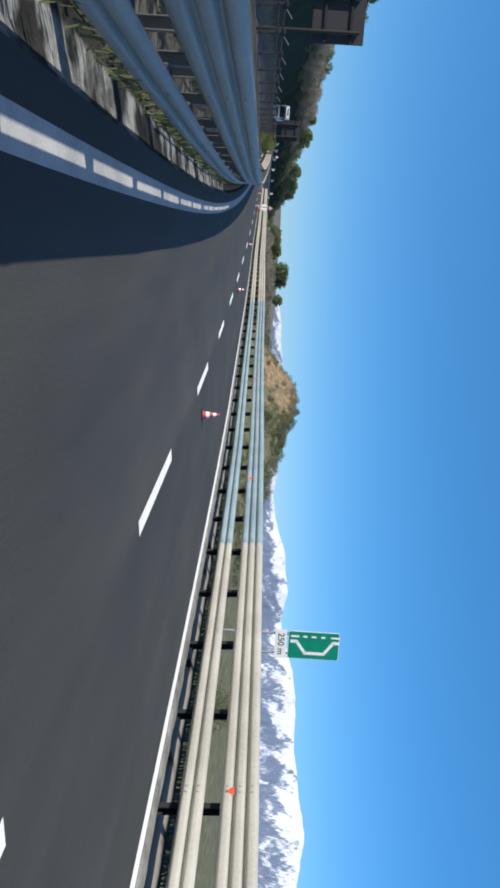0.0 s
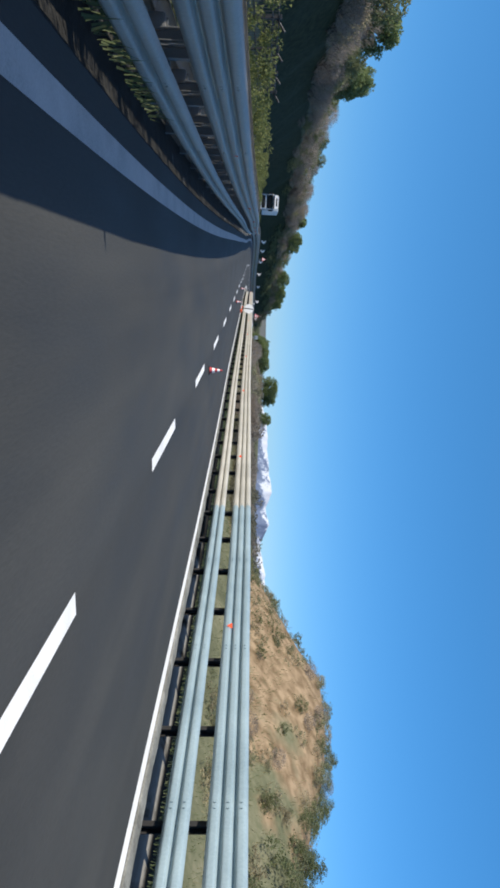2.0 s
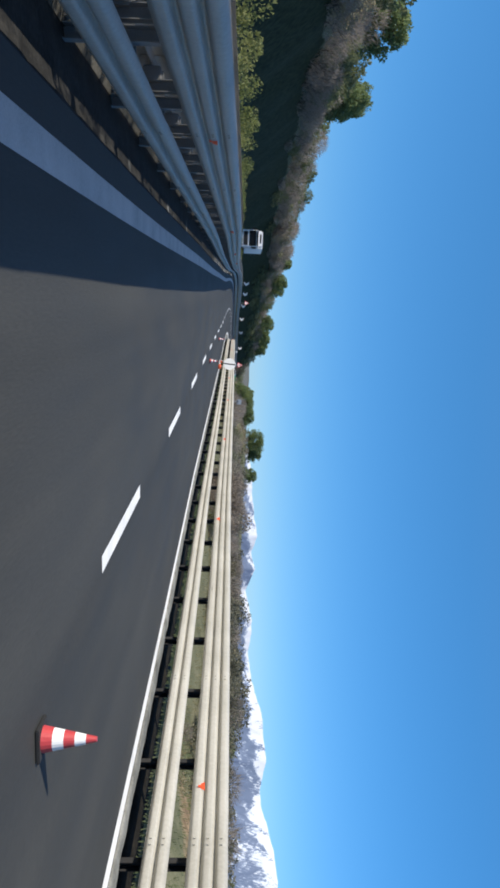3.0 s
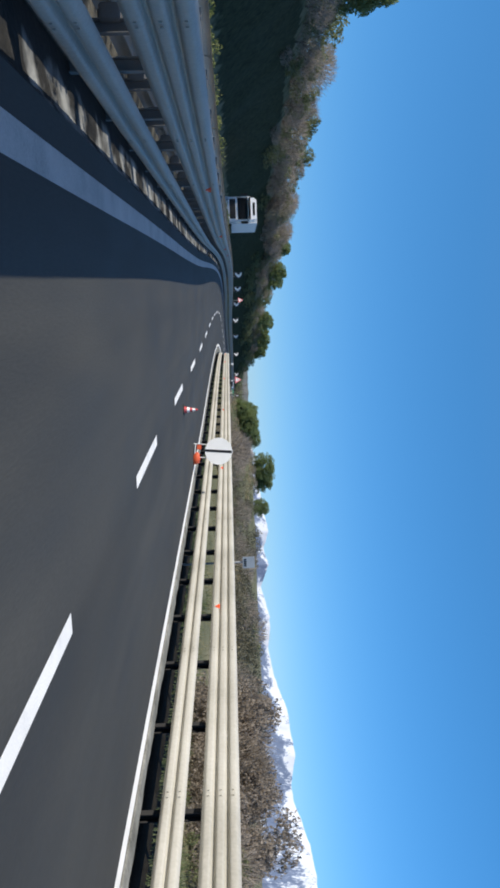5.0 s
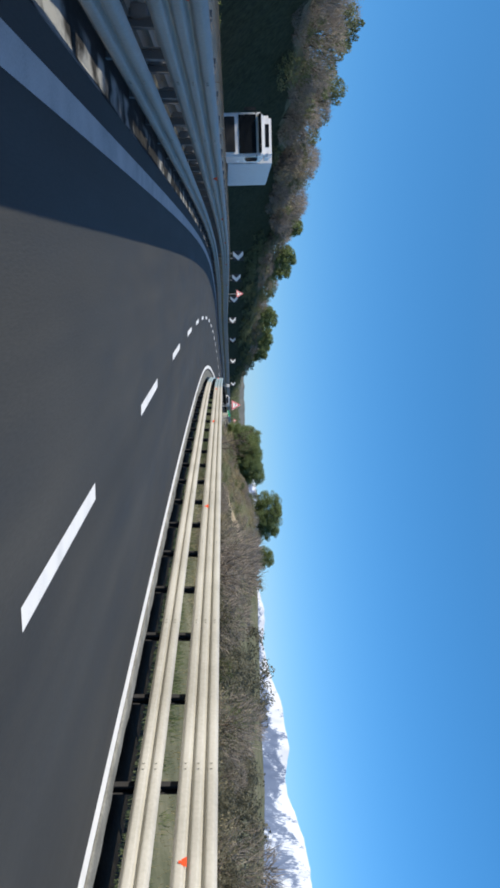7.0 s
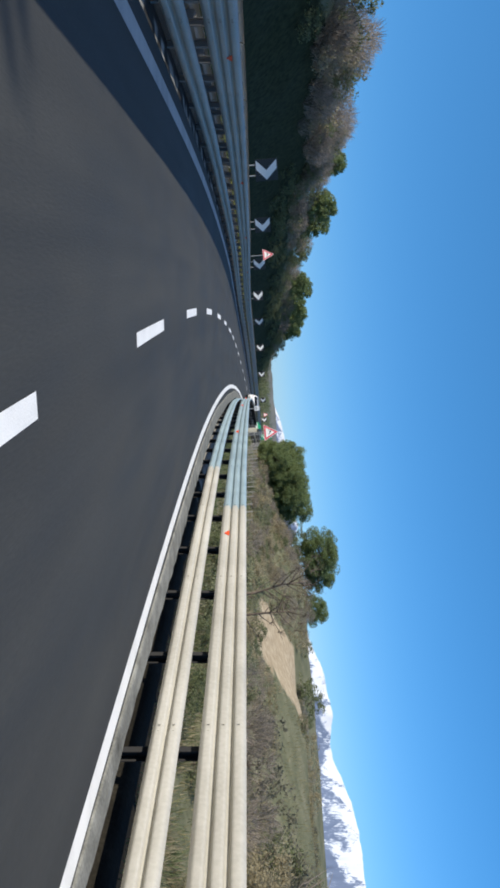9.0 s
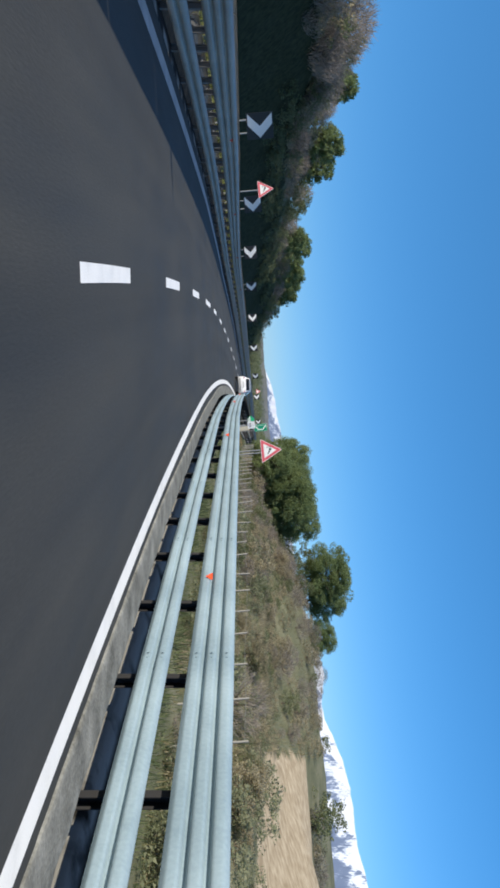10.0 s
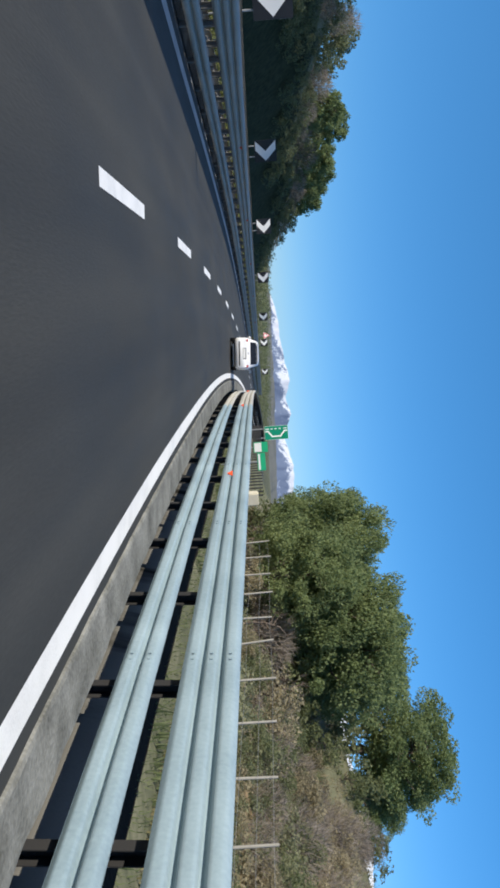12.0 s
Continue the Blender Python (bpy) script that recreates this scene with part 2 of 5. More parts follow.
OLDPOST = plain("dull_steel_post", (0.19, 0.19, 0.185), 0.7, 0.0)
# steel blackened to stand for shade, as behind the verge beams
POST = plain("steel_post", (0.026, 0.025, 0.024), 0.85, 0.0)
REFLECT = plain("orange_reflector", (0.85, 0.10, 0.03), 0.35)
BARK = material("bark", [(0.06, 0.045, 0.032), (0.11, 0.085, 0.065), (0.17, 0.14, 0.11)], 0.95, 0, 3, 0.8, 25)
PINE = leaf_material("pine_foliage", [(0.145, 0.195, 0.083), (0.215, 0.272, 0.116), (0.29, 0.338, 0.15)], 0.2)
OAK = leaf_material("broad_foliage", [(0.115, 0.142, 0.066), (0.185, 0.21, 0.102), (0.26, 0.27, 0.145)])
BARE = leaf_material("bare_twigs", [(0.21, 0.178, 0.142), (0.33, 0.284, 0.234), (0.45, 0.39, 0.33)])
DULL = leaf_material("winter_scrub", [(0.115, 0.113, 0.075), (0.175, 0.168, 0.118), (0.245, 0.232, 0.17)])
HEDGE = leaf_material("hedge_foliage", [(0.095, 0.122, 0.038), (0.18, 0.208, 0.075), (0.275, 0.285, 0.115)])
BROWN = leaf_material("dry_foliage", [(0.22, 0.19, 0.12), (0.36, 0.315, 0.20), (0.50, 0.435, 0.29)])
DRY = leaf_material("dry_grass", [(0.17, 0.16, 0.075), (0.27, 0.24, 0.125), (0.39, 0.33, 0.185)])
SAGE = leaf_material("sage_foliage", [(0.17, 0.19, 0.105), (0.27, 0.285, 0.165), (0.38, 0.375, 0.235)])
STRAW = leaf_material("straw", [(0.27, 0.20, 0.10), (0.38, 0.29, 0.155), (0.47, 0.37, 0.22)])
GREENGRASS = leaf_material("green_grass", [(0.10, 0.13, 0.06), (0.165, 0.20, 0.092), (0.25, 0.27, 0.14)])
WHITE = plain("white_sheeting", (0.86, 0.86, 0.84), 0.4, v=0.05)
BLACK = plain("black_sheeting", (0.015, 0.015, 0.017), 0.4)
RED = plain("red_sheeting", (0.70, 0.12, 0.15), 0.45)
GREEN = plain("green_sheeting", (0.0, 0.24, 0.14), 0.4)
GREY = plain("grey_metal", (0.36, 0.37, 0.38), 0.5, 0.5)
CONERED = plain("red_cone_plastic", (0.50, 0.055, 0.06), 0.5)
ORANGE = plain("orange_plastic", (0.66, 0.11, 0.04), 0.5)
RUBBER = plain("black_rubber", (0.02, 0.02, 0.02), 0.8)
CARPAINT = plain("white_car_paint", (0.80, 0.80, 0.80), 0.22, 0, 1.0, 0.02)
DARKGLASS = plain("dark_glass", (0.012, 0.014, 0.017), 0.06, 0, 2.0, 0.1)
REDLAMP = plain("red_lamp", (0.45, 0.015, 0.02), 0.2)
SILVER = plain("alloy", (0.5, 0.5, 0.52), 0.3, 0.9)
BOXSIDE = plain("white_box_panel", (0.66, 0.68, 0.70), 0.4)


# ---- mesh helpers ----
def mesh_of(bm, name, mat):
    me = bpy.data.meshes.new(name)
    bm.normal_update()
    bm.to_mesh(me)
    bm.free()
    for m in (mat if isinstance(mat, (list, tuple)) else [mat]):
        me.materials.append(m)
    return me


def raw_mesh(name, verts, faces, mat, smooth=False):
    me = bpy.data.meshes.new(name)
    me.from_pydata(verts, [], faces)
    me.materials.append(mat)
    if smooth:
        me.polygons.foreach_set("use_smooth", [True] * len(me.polygons))
    me.update()
    return me


def part(name, bm, mat, parent, label=""):
    ob = new(name, mesh_of(bm, name, mat) if isinstance(bm, bmesh.types.BMesh) else bm)
    ob.parent = parent
    return tagged(ob, label)


def thing(name, m, label, category, group="", kind=""):
    ob = new(name)
    ob.empty_display_size = 0.2
    ob.matrix_world = m
    return tagged(ob, label, category, group, kind)


def box(bm, c, size, bevel=0.0, rot=None):
    m = Matrix.Translation(c) @ (rot or Matrix()) @ Matrix.Diagonal((*size, 1))
    r = bmesh.ops.create_cube(bm, size=1, matrix=m)
    if bevel:
        es = list({e for v in r["verts"] for e in v.link_edges})
        bmesh.ops.bevel(bm, geom=es, offset=bevel, segments=2, affect="EDGES", clamp_overlap=True)


def tube(bm, a, b, r0, r1=None, n=10, caps=True):
    a, b = Vector(a), Vector(b)
    d = b - a
    m = Matrix.Translation((a + b) / 2) @ d.to_track_quat("Z", "Y").to_matrix().to_4x4()
    bmesh.ops.create_cone(bm, cap_ends=caps, segments=n, radius1=r0, radius2=r0 if r1 is None else r1, depth=d.length, matrix=m)


def prism(bm, pts, y0, y1):
    """A flat outline in x, z, made solid from y0 to y1."""
    f0 = [bm.verts.new((x, y0, z)) for x, z in pts]
    f1 = [bm.verts.new((x, y1, z)) for x, z in pts]
    bm.faces.new(f0)
    bm.faces.new(f1[::-1])
    for k in range(len(pts)):
        bm.faces.new((f0[k - 1], f1[k - 1], f1[k], f0[k]))
    bmesh.ops.recalc_face_normals(bm, faces=bm.faces)


def made(fn):
    bm = bmesh.new()
    fn(bm)
    return bm


def ribbon(name, rows, stations, mat, kind="structure", label="", category="", smooth=True):
    """A sheet through the (v, h) rows, along the road; rows may be a function of s. UV runs in metres."""
    verts, faces, uvs = [], [], []
    prof0 = rows(stations[0]) if callable(rows) else rows
    k = len(prof0)
    for s in stations:
        for v, h in (rows(s) if callable(rows) else rows):
            verts.append(at(s, v, h))
            uvs.append((s, v))
    for i in range(len(stations) - 1):
        for j in range(k - 1):
            a = i * k + j
            faces.append((a, a + 1, a + k + 1, a + k))
    me = raw_mesh(name, verts, faces, mat, smooth)
    lay = me.uv_layers.new(name="road")
    lay.data.foreach_set("uv", [c for f in faces for a in f for c in uvs[a]])
    ob = new(name, me)
    return tagged(ob, label, category, kind=kind)


def steps(a, b, d):
    return [a + (b - a) * k / max(1, round((b - a) / d)) for k in range(max(1, round((b - a) / d)) + 1)]


def sstep(a, b, x):
    t = max(0.0, min(1.0, (x - a) / (b - a)))
    return t * t * (3 - 2 * t)


# ---- ground: one sheet, with the cut slope on one side and banks and a mound on the other ----
def rough(x, y, sc, amp):
    return noise.fractal(Vector((x * sc, y * sc, 3.7)), 1.0, 2.0, 4) * amp


def height(s, v):
    """Height of the ground over the road's surface."""
    n = rough(s, v, 0.12, 0.5)
    if v > 0:
        if v < 5.35:
            return -0.60 if v > 3.8 else -0.25
        h = -0.10 - 0.35 * sstep(5.4, 7.0, v) * (1 - sstep(150, 175, s)) + 0.24 * sstep(184, 198, s)
        h += 4.3 * math.exp(-((s - 52) / 11.0) ** 2 - ((v - 12.5) / 4.2) ** 2)
        h += 1.5 * math.exp(-((s - 37) / 9.0) ** 2 - ((v - 13) / 4.5) ** 2)
        h += 1.0 * sstep(9, 24, v) * sstep(62, 85, s)
        h += ((0.9 * sstep(8.3, 13, v) + 1.0 * sstep(15, 23, v)) * sstep(150, 186, s) + 1.5 * sstep(12, 20, v) * sstep(198, 222, s)) * (1 - 0.62 * sstep(218, 227, s) * (1 - sstep(12, 18, v)))
        h -= 2.2 * sstep(16, 60, v) * (1 - sstep(60, 110, s))
        return h + n * sstep(6, 12, v)
    if v > -16.0:
        return -0.25
    top = 8.6 + 1.3 * sstep(195, 215, s) * (1 - sstep(262, 280, s)) - 3.0 * (1 - sstep(-10, 70, s))
    h = (top - 1.4) * max(0.0, min(1.0, (-16.3 - v) / 6.4))
    h += 3.0 * max(0.0, min(1.0, (-22.7 - v) / 7.0)) + 0.8 * max(0.0, min(1.0, (-29.7 - v) / 20.0))
    h -= 0.9 * sstep(228, 256, s) * max(0.0, min(1.0, (-16.3 - v) / 6.4))
    h *= 1 - 0.74 * sstep(290, 334, s)
    return h + n * sstep(16.5, 19, -v) * 1.3


def on_sand(s, v):
    return 13.2 < v < 24.6 and 179 + 1.1 * (v - 14) < s < 188 + 1.75 * (v - 14)


def ground_sheet():
    vs = [-2500, -1200, -500, -200, -100, -70, -55, -45, -38, -33, -29, -26.5, -25, -23.5, -22, -20.5, -19, -17.7, -16.4, -15.8, -7.6, -4.6, 0, 4.6, 5.3, 6, 6.8, 7.6, 8.5, 9.5, 10.5, 11.5, 12.5, 13.5, 14.5, 15.5, 17, 18.5, 20, 22, 25, 28, 32, 38, 46, 60, 90, 150, 300, 700, 1500, 3000]
    ss = [-2500, -1200, -500, -200, -90] + steps(-60, 360, 2.0) + [400, 460, 560, 700, 850, 1300, 2200, 3600]
    verts, faces = [], []
    side = Vector((1.0, -0.1, 0)).normalized()
    for s in ss:
        q = max(-90.0, min(850.0, s))
        th = road(q)[3]
        on = Vector((math.sin(th), math.cos(th), 0)) * (s - q)
        for v in vs:
            w = max(-55.0, min(60.0, v))
            p = at(q, w, height(q, w)) + on + side * (v - w)
            if abs(v) > 60:
                p.z += -1.5 + rough(p.x, p.y, 0.004, 3.0) * min(1, (abs(v) - 60) / 200)
            verts.append(p)
    k = len(vs)
    for i in range(len(ss) - 1):
        for j in range(k - 1):
            a = i * k + j
            faces.append((a, a + 1, a + k + 1, a + k))
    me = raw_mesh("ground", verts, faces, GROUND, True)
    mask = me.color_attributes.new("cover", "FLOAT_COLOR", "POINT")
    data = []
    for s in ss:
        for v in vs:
            # the shade-dark cover stays on the steep face turned from the sun
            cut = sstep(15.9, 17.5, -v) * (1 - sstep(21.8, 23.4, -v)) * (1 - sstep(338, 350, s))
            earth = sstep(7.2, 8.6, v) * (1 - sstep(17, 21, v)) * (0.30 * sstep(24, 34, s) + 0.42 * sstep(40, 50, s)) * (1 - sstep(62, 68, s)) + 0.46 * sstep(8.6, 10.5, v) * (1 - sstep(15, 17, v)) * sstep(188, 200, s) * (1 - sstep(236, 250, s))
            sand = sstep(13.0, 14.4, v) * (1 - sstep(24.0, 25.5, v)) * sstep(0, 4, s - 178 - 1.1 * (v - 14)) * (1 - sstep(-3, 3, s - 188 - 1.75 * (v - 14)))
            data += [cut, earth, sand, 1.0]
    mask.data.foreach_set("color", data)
    return tagged(new("ground", me), "dry grass, bare earth and a cut slope darkened for shade beside the motorway", "ground", kind="structure")


def lift(s, v):
    """A place on the ground."""
    return at(s, v, height(s, v))


ground_sheet()
LONG = steps(-60, 420, 1.5) + [440, 470, 520, 600]
ribbon("road", [(-4.09, 0.0), (-3.0, 0.0), (-2.0, 0.0), (0, 0.0), (2.0, 0.0), (3.78, 0.0), (3.95, -0.01)], LONG, ASPHALT, label="dark grey asphalt carriageway with faint wheel tracks", category="road")
ribbon("road_opposite", [(-15.9, 0.0), (-12, 0.0), (-7.5, 0.0)], LONG, ASPHALT_FAR, label="shaded asphalt carriageway beyond the median", category="road")


def kerb_jag(s):
    j = 0.006 * noise.noise(Vector((s * 1.3, 0.3, 0))) + 0.009 * noise.noise(Vector((s * 4.0, 2.3, 0))) + 0.012 * max(0.0, noise.noise(Vector((s * 9.0, 6.3, 0))) - 0.25)
    return j, 0.015 * noise.noise(Vector((s * 2.3, 7.3, 0)))


def kerb_rows(s):
    """A flat strip beside the edge line, which moves outwards where the curve begins."""
    j, k = kerb_jag(s)
    o = sstep(152, 164, s)
    w = 0.17 * sstep(178, 188, s) * (1 - sstep(200, 208, s))
    a, b = 3.66 + 0.09 * o + w, 3.95 + 0.34 * o + w
    return [(a + j, -0.02), (a + 0.015 + j, 0.022), (a + 0.05 + j, 0.032 + 0.5 * k), (0.5 * (a + b), 0.036 - 0.5 * k), (b - 2 * j, 0.032 - k), (b + 0.02 - 2.5 * j, 0.0), (b + 0.03 - 2.5 * j, -0.5)]


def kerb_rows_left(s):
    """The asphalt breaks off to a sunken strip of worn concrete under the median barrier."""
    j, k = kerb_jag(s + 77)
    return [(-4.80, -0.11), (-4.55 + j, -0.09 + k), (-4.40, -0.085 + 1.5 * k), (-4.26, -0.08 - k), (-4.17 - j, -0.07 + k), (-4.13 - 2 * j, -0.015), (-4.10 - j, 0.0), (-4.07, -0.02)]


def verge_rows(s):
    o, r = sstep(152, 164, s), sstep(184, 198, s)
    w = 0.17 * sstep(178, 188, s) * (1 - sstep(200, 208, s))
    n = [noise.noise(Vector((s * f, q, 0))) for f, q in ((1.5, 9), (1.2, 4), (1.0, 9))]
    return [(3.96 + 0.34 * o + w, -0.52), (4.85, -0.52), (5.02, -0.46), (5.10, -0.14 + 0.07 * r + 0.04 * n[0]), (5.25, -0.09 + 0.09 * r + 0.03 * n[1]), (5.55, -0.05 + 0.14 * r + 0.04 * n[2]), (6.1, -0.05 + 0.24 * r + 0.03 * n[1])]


ribbon("kerb", kerb_rows, steps(-20, 330, 0.14), KERB, label="rough weathered concrete kerb under the guardrail", category="kerb", smooth=False)
ribbon("kerb_median", kerb_rows_left, steps(-20, 330, 0.14), SHADEKERB, label="rough concrete kerb along the median", category="kerb", smooth=False)
ribbon("median", lambda s: [(-7.55, 0.0), (-7.2, 0.05), (-6.3, 0.09 + 0.06 * noise.noise(Vector((s, 1, 0)))), (-5.4, 0.07 + 0.05 * noise.noise(Vector((s, 5, 0)))), (-4.79, -0.10)], steps(-60, 420, 0.8), GRAVEL, label="stony soil strip between the two barriers", category="median")
ribbon("verge", verge_rows, steps(-60, 420, 0.6), DITCH, label="soil darkened for shade, with pale sunlit patches, behind the kerb under the guardrail", category="verge")

# painted lines
ribbon("edge_line", [(3.375, 0.004), (3.625, 0.004)], LONG, PAINT, label="solid white edge line on the asphalt", category="road marking")
ribbon("edge_line_median", [(-3.77, 0.004), (-3.49, 0.004)], LONG, SHADEPAINT, label="white edge line beside the median, darkened for shade", category="road marking")


def lane_dashes():
    holder = thing("lane_line", Matrix(), "broken white lane line painted on the asphalt", "road marking", kind="structure")
    for k in range(-4, 48):
        s0 = 7.5 * k
        end = 3.9 if k == 26 else 3.0  # one dash was repainted longer
        verts = [at(s0 + end * q, v, 0.005) for q in (0, 1 / 3, 2 / 3, 1) for v in (-0.09, 0.09)]
        me = raw_mesh("dash", verts, [(2 * i, 2 * i + 1, 2 * i + 3, 2 * i + 2) for i in range(3)], PAINT)
        part("dash", me, None, holder)


lane_dashes()


# shadows of tall posts, laid on the asphalt as thin black strips
def post_shadow(a, b, w):
    p, q = at(*a, 0.004), at(*b, 0.004)
    n = Vector((-(q - p).y, (q - p).x, 0)).normalized() * w / 2
    me = raw_mesh("post_shadow", [p - n, p + n, q + n * 0.5, q - n * 0.5], [(0, 1, 2, 3)], RUBBER)
    tagged(new("post_shadow", me), "thin black streak painted as a post shadow across the lane", "road marking", kind="structure")


post_shadow((203.86, -2.6), (204.28, -0.9), 0.05)
post_shadow((207.5, -2.8), (208.05, -1.55), 0.04)


# ---- guardrails: a two-wave beam below a three-wave beam, on posts every 2.2 m ----
def wave(h0, h1, waves):
    """Outline (share of the depth, height) of a corrugated beam: broad rounded crests, narrow valleys, edges turned back."""
    p = (h1 - h0) / waves
    pts = []
    for w in range(waves):
        last = w == waves - 1
        for f, c in ((0.0, 0.0 if w else 0.35), (0.09, 0.05 if w else 0.62), (0.17, 0.74), (0.24, 0.95), (0.36, 1.0), (0.62, 1.0), (0.74, 0.90 if last else 0.95), (0.83, 0.74), (0.91, 0.50 if last else 0.05)):
            pts.append((c, h0 + p * (w + f)))
    pts.append((0.15, h1))
    return pts


def beam_mesh(name, h0, h1, waves, mat, front=-1, length=4.45):
    pts = [(front * 0.08 * c, z) for c, z in wave(h0, h1, waves)]
    k = len(pts)
    bm = bmesh.new()

    def sheet(off):
        rows = [[bm.verts.new((x - front * (off + b), y, z)) for x, z in pts] for y, b in ((0.0, 0.012), (length, 0.0))]
        for j in range(k - 1):
            bm.faces.new((rows[0][j], rows[0][j + 1], rows[1][j + 1], rows[1][j])).smooth = True
    sheet(0.0)
    sheet(0.006)
    for y, o in ((0.0, -front * 0.012), (length, 0.0)):
        for (xa, za), (xb, zb) in zip(pts, pts[1:]):
            bm.faces.new([bm.verts.new((x + o, y, z)) for x, z in ((xa, za), (xb, zb), (xb - front * 0.006, zb), (xa - front * 0.006, za))])
    for x, z in (pts[0], pts[-1]):
        bm.faces.new([bm.verts.new(q) for q in ((x, 0, z), (x, length, z), (x - front * 0.006, length, z), (x - front * 0.006, 0, z))])
    # bolts at the splice
    for y in (0.10, 0.22):
        for w in range(waves):
            z = h0 + (h1 - h0) * (w + 0.5) / waves
            box(bm, (front * 0.084, y, z), (0.010, 0.024, 0.024))
    return mesh_of(bm, name, mat)


def post_mesh(front, mat, top):
    bm = bmesh.new()
    b = -front
    box(bm, (b * 0.16, 0, (top - 0.9) / 2), (0.01, 0.10, top + 0.9))
    box(bm, (b * 0.22, 0.046, (top - 0.9) / 2), (0.12, 0.008, top + 0.9))
    box(bm, (b * 0.28, 0, (top - 0.9) / 2), (0.01, 0.10, top + 0.9))
    return mesh_of(bm, "post", mat)


def spacer_mesh(front, z, h, mat):
    bm = bmesh.new()
    b = -front
    box(bm, (b * 0.10, 0, z), (0.16, 0.10, h), 0.012)
    box(bm, (b * 0.10, 0.05, z), (0.10, 0.012, h * 1.25))
    return mesh_of(bm, "spacer", mat)


def guardrail(s0, s1, v, front, label, up_mat, low_mat, group, single=False, upright=False, sink=0.0, low_first=None):
    """front: -1 when the beams face the lanes on the lesser side, 1 on the greater."""
    holder = thing("guardrail", Matrix(), label, "guardrail", group)
    d = 0.0 if v > 0 else -0.07
    up = beam_mesh("upper_beam", 0.97 + d, 1.31 + d, 2, up_mat, front) if single else beam_mesh("upper_beam", 0.78 + d, 1.31 + d, 3, up_mat, front)
    low = beam_mesh("lower_beam", 0.21 + d, 0.55 + d, 2, low_mat, front)
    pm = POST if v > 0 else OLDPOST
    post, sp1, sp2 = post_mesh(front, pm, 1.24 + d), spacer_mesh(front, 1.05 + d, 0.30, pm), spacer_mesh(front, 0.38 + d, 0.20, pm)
    n = max(1, round((s1 - s0) / 4.4))
    seg = (s1 - s0) / n
    old = beam_mesh("lower_beam", 0.21 + d, 0.55 + d, 2, low_first, front) if low_first else low
    for k in range(n):
        s = s0 + seg * k
        a, b = [at(q, v, -(sink(q) if callable(sink) else sink)) for q in (s, s + seg)]
        y = (b - a).normalized()
        bk = road(s + seg / 2)[4]
        x = y.cross(Vector((0, 0, 1))).normalized()
        z = x.cross(y)
        m = Matrix((x, y, z)).transposed().to_4x4()
        m = Matrix.Translation(a) @ m @ Matrix.Rotation(0.0 if upright else bk, 4, "Y")
        for nm, me in (("upper_beam", up), ("lower_beam", low if k else old))[:1 if single else 2]:
            ob = part(nm, me, None, holder)
            ob.matrix_world = m @ Matrix.Diagonal((1, seg / 4.4, 1, 1))
        for q in (0.1, 0.1 + seg / 2):
            for nm, me in (("post", post), ("spacer", sp1), ("spacer", sp2))[:2 if single else 3]:
                ob = part(nm, me, None, holder)
                ob.matrix_world = m @ Matrix.Translation((0, q, 0))


RAIL = 4.42


def settled(s):
    """How far the barrier has sunk into the bank along the curve."""
    return 0.025 * sstep(189, 199, s)


def median_settled(s):
    return -0.04 + 0.085 * sstep(68, 95, s)


def far_settled(s):
    return median_settled(s) - 0.035


guardrail(-20.9, 9.9, RAIL, -1, "weathered cream double guardrail beside the lanes", CREAM, CREAM, "guardrails along the verge")
guardrail(9.9, 49.5, RAIL, -1, "newer blue-grey galvanised double guardrail", ZINC, ZINC, "guardrails along the verge")
guardrail(49.5, 137.5, RAIL, -1, "weathered cream double guardrail beside the lanes", CREAM, CREAM, "guardrails along the verge")
guardrail(137.5, 165.2, RAIL, -1, "weathered cream double guardrail beside the lanes", CREAM, CREAM, "guardrails along the verge")
guardrail(165.2, 231.2, RAIL, -1, "newer blue-grey galvanised double guardrail", ZINC, ZINC, "guardrails along the verge", sink=settled, low_first=CREAM)
guardrail(231.2, 332.4, RAIL, -1, "weathered cream double guardrail beside the lanes", CREAM, CREAM, "guardrails along the verge", sink=settled)
guardrail(-18.0, 72.0, -4.52, 1, "grey galvanised double guardrail along the median", OLDZINC, OLDZINC, "guardrails along the median", upright=True, sink=median_settled)
guardrail(72.0, 333.0, -4.52, 1, "grey galvanised double guardrail along the median", OLDZINC, OLDZINC, "guardrails along the median", sink=median_settled)
guardrail(-18.0, 22.5, -5.26, -1, "grey galvanised guardrail facing the opposite carriageway", OLDZINC, OLDZINC, "guardrails along the median", True, True, median_settled)
guardrail(22.5, 72.0, -5.13, -1, "grey galvanised guardrail facing the opposite carriageway", OLDZINC, OLDZINC, "guardrails along the median", False, True, median_settled)
guardrail(72.0, 333.0, -5.30, -1, "grey galvanised guardrail facing the opposite carriageway", OLDZINC, OLDZINC, "guardrails along the median", sink=far_settled)


def reflectors():
    def shape(bm):
        prism(bm, [(-0.03, -0.03), (0.03, -0.03), (0.055, 0.03), (-0.055, 0.03)], -0.008, 0.008)
        box(bm, (0, 0.0, -0.045), (0.03, 0.02, 0.04))
    me = mesh_of(made(shape), "reflector", REFLECT)
    for k in range(-1, 25):
        for v, off, t in ((RAIL - 0.09, 1.2, -42), (-4.43, 0.5, 42)):
            s = off + 13.5 * k
            if s > 330:
                continue
            ob = new("reflector", me)
            ob.matrix_world = stand(s, v, 0.93 if v > 0 else 1.02, t, True)
            tagged(ob, "small orange reflector bolted on the guardrail", "reflector", "reflectors on the guardrails")


reflectors()


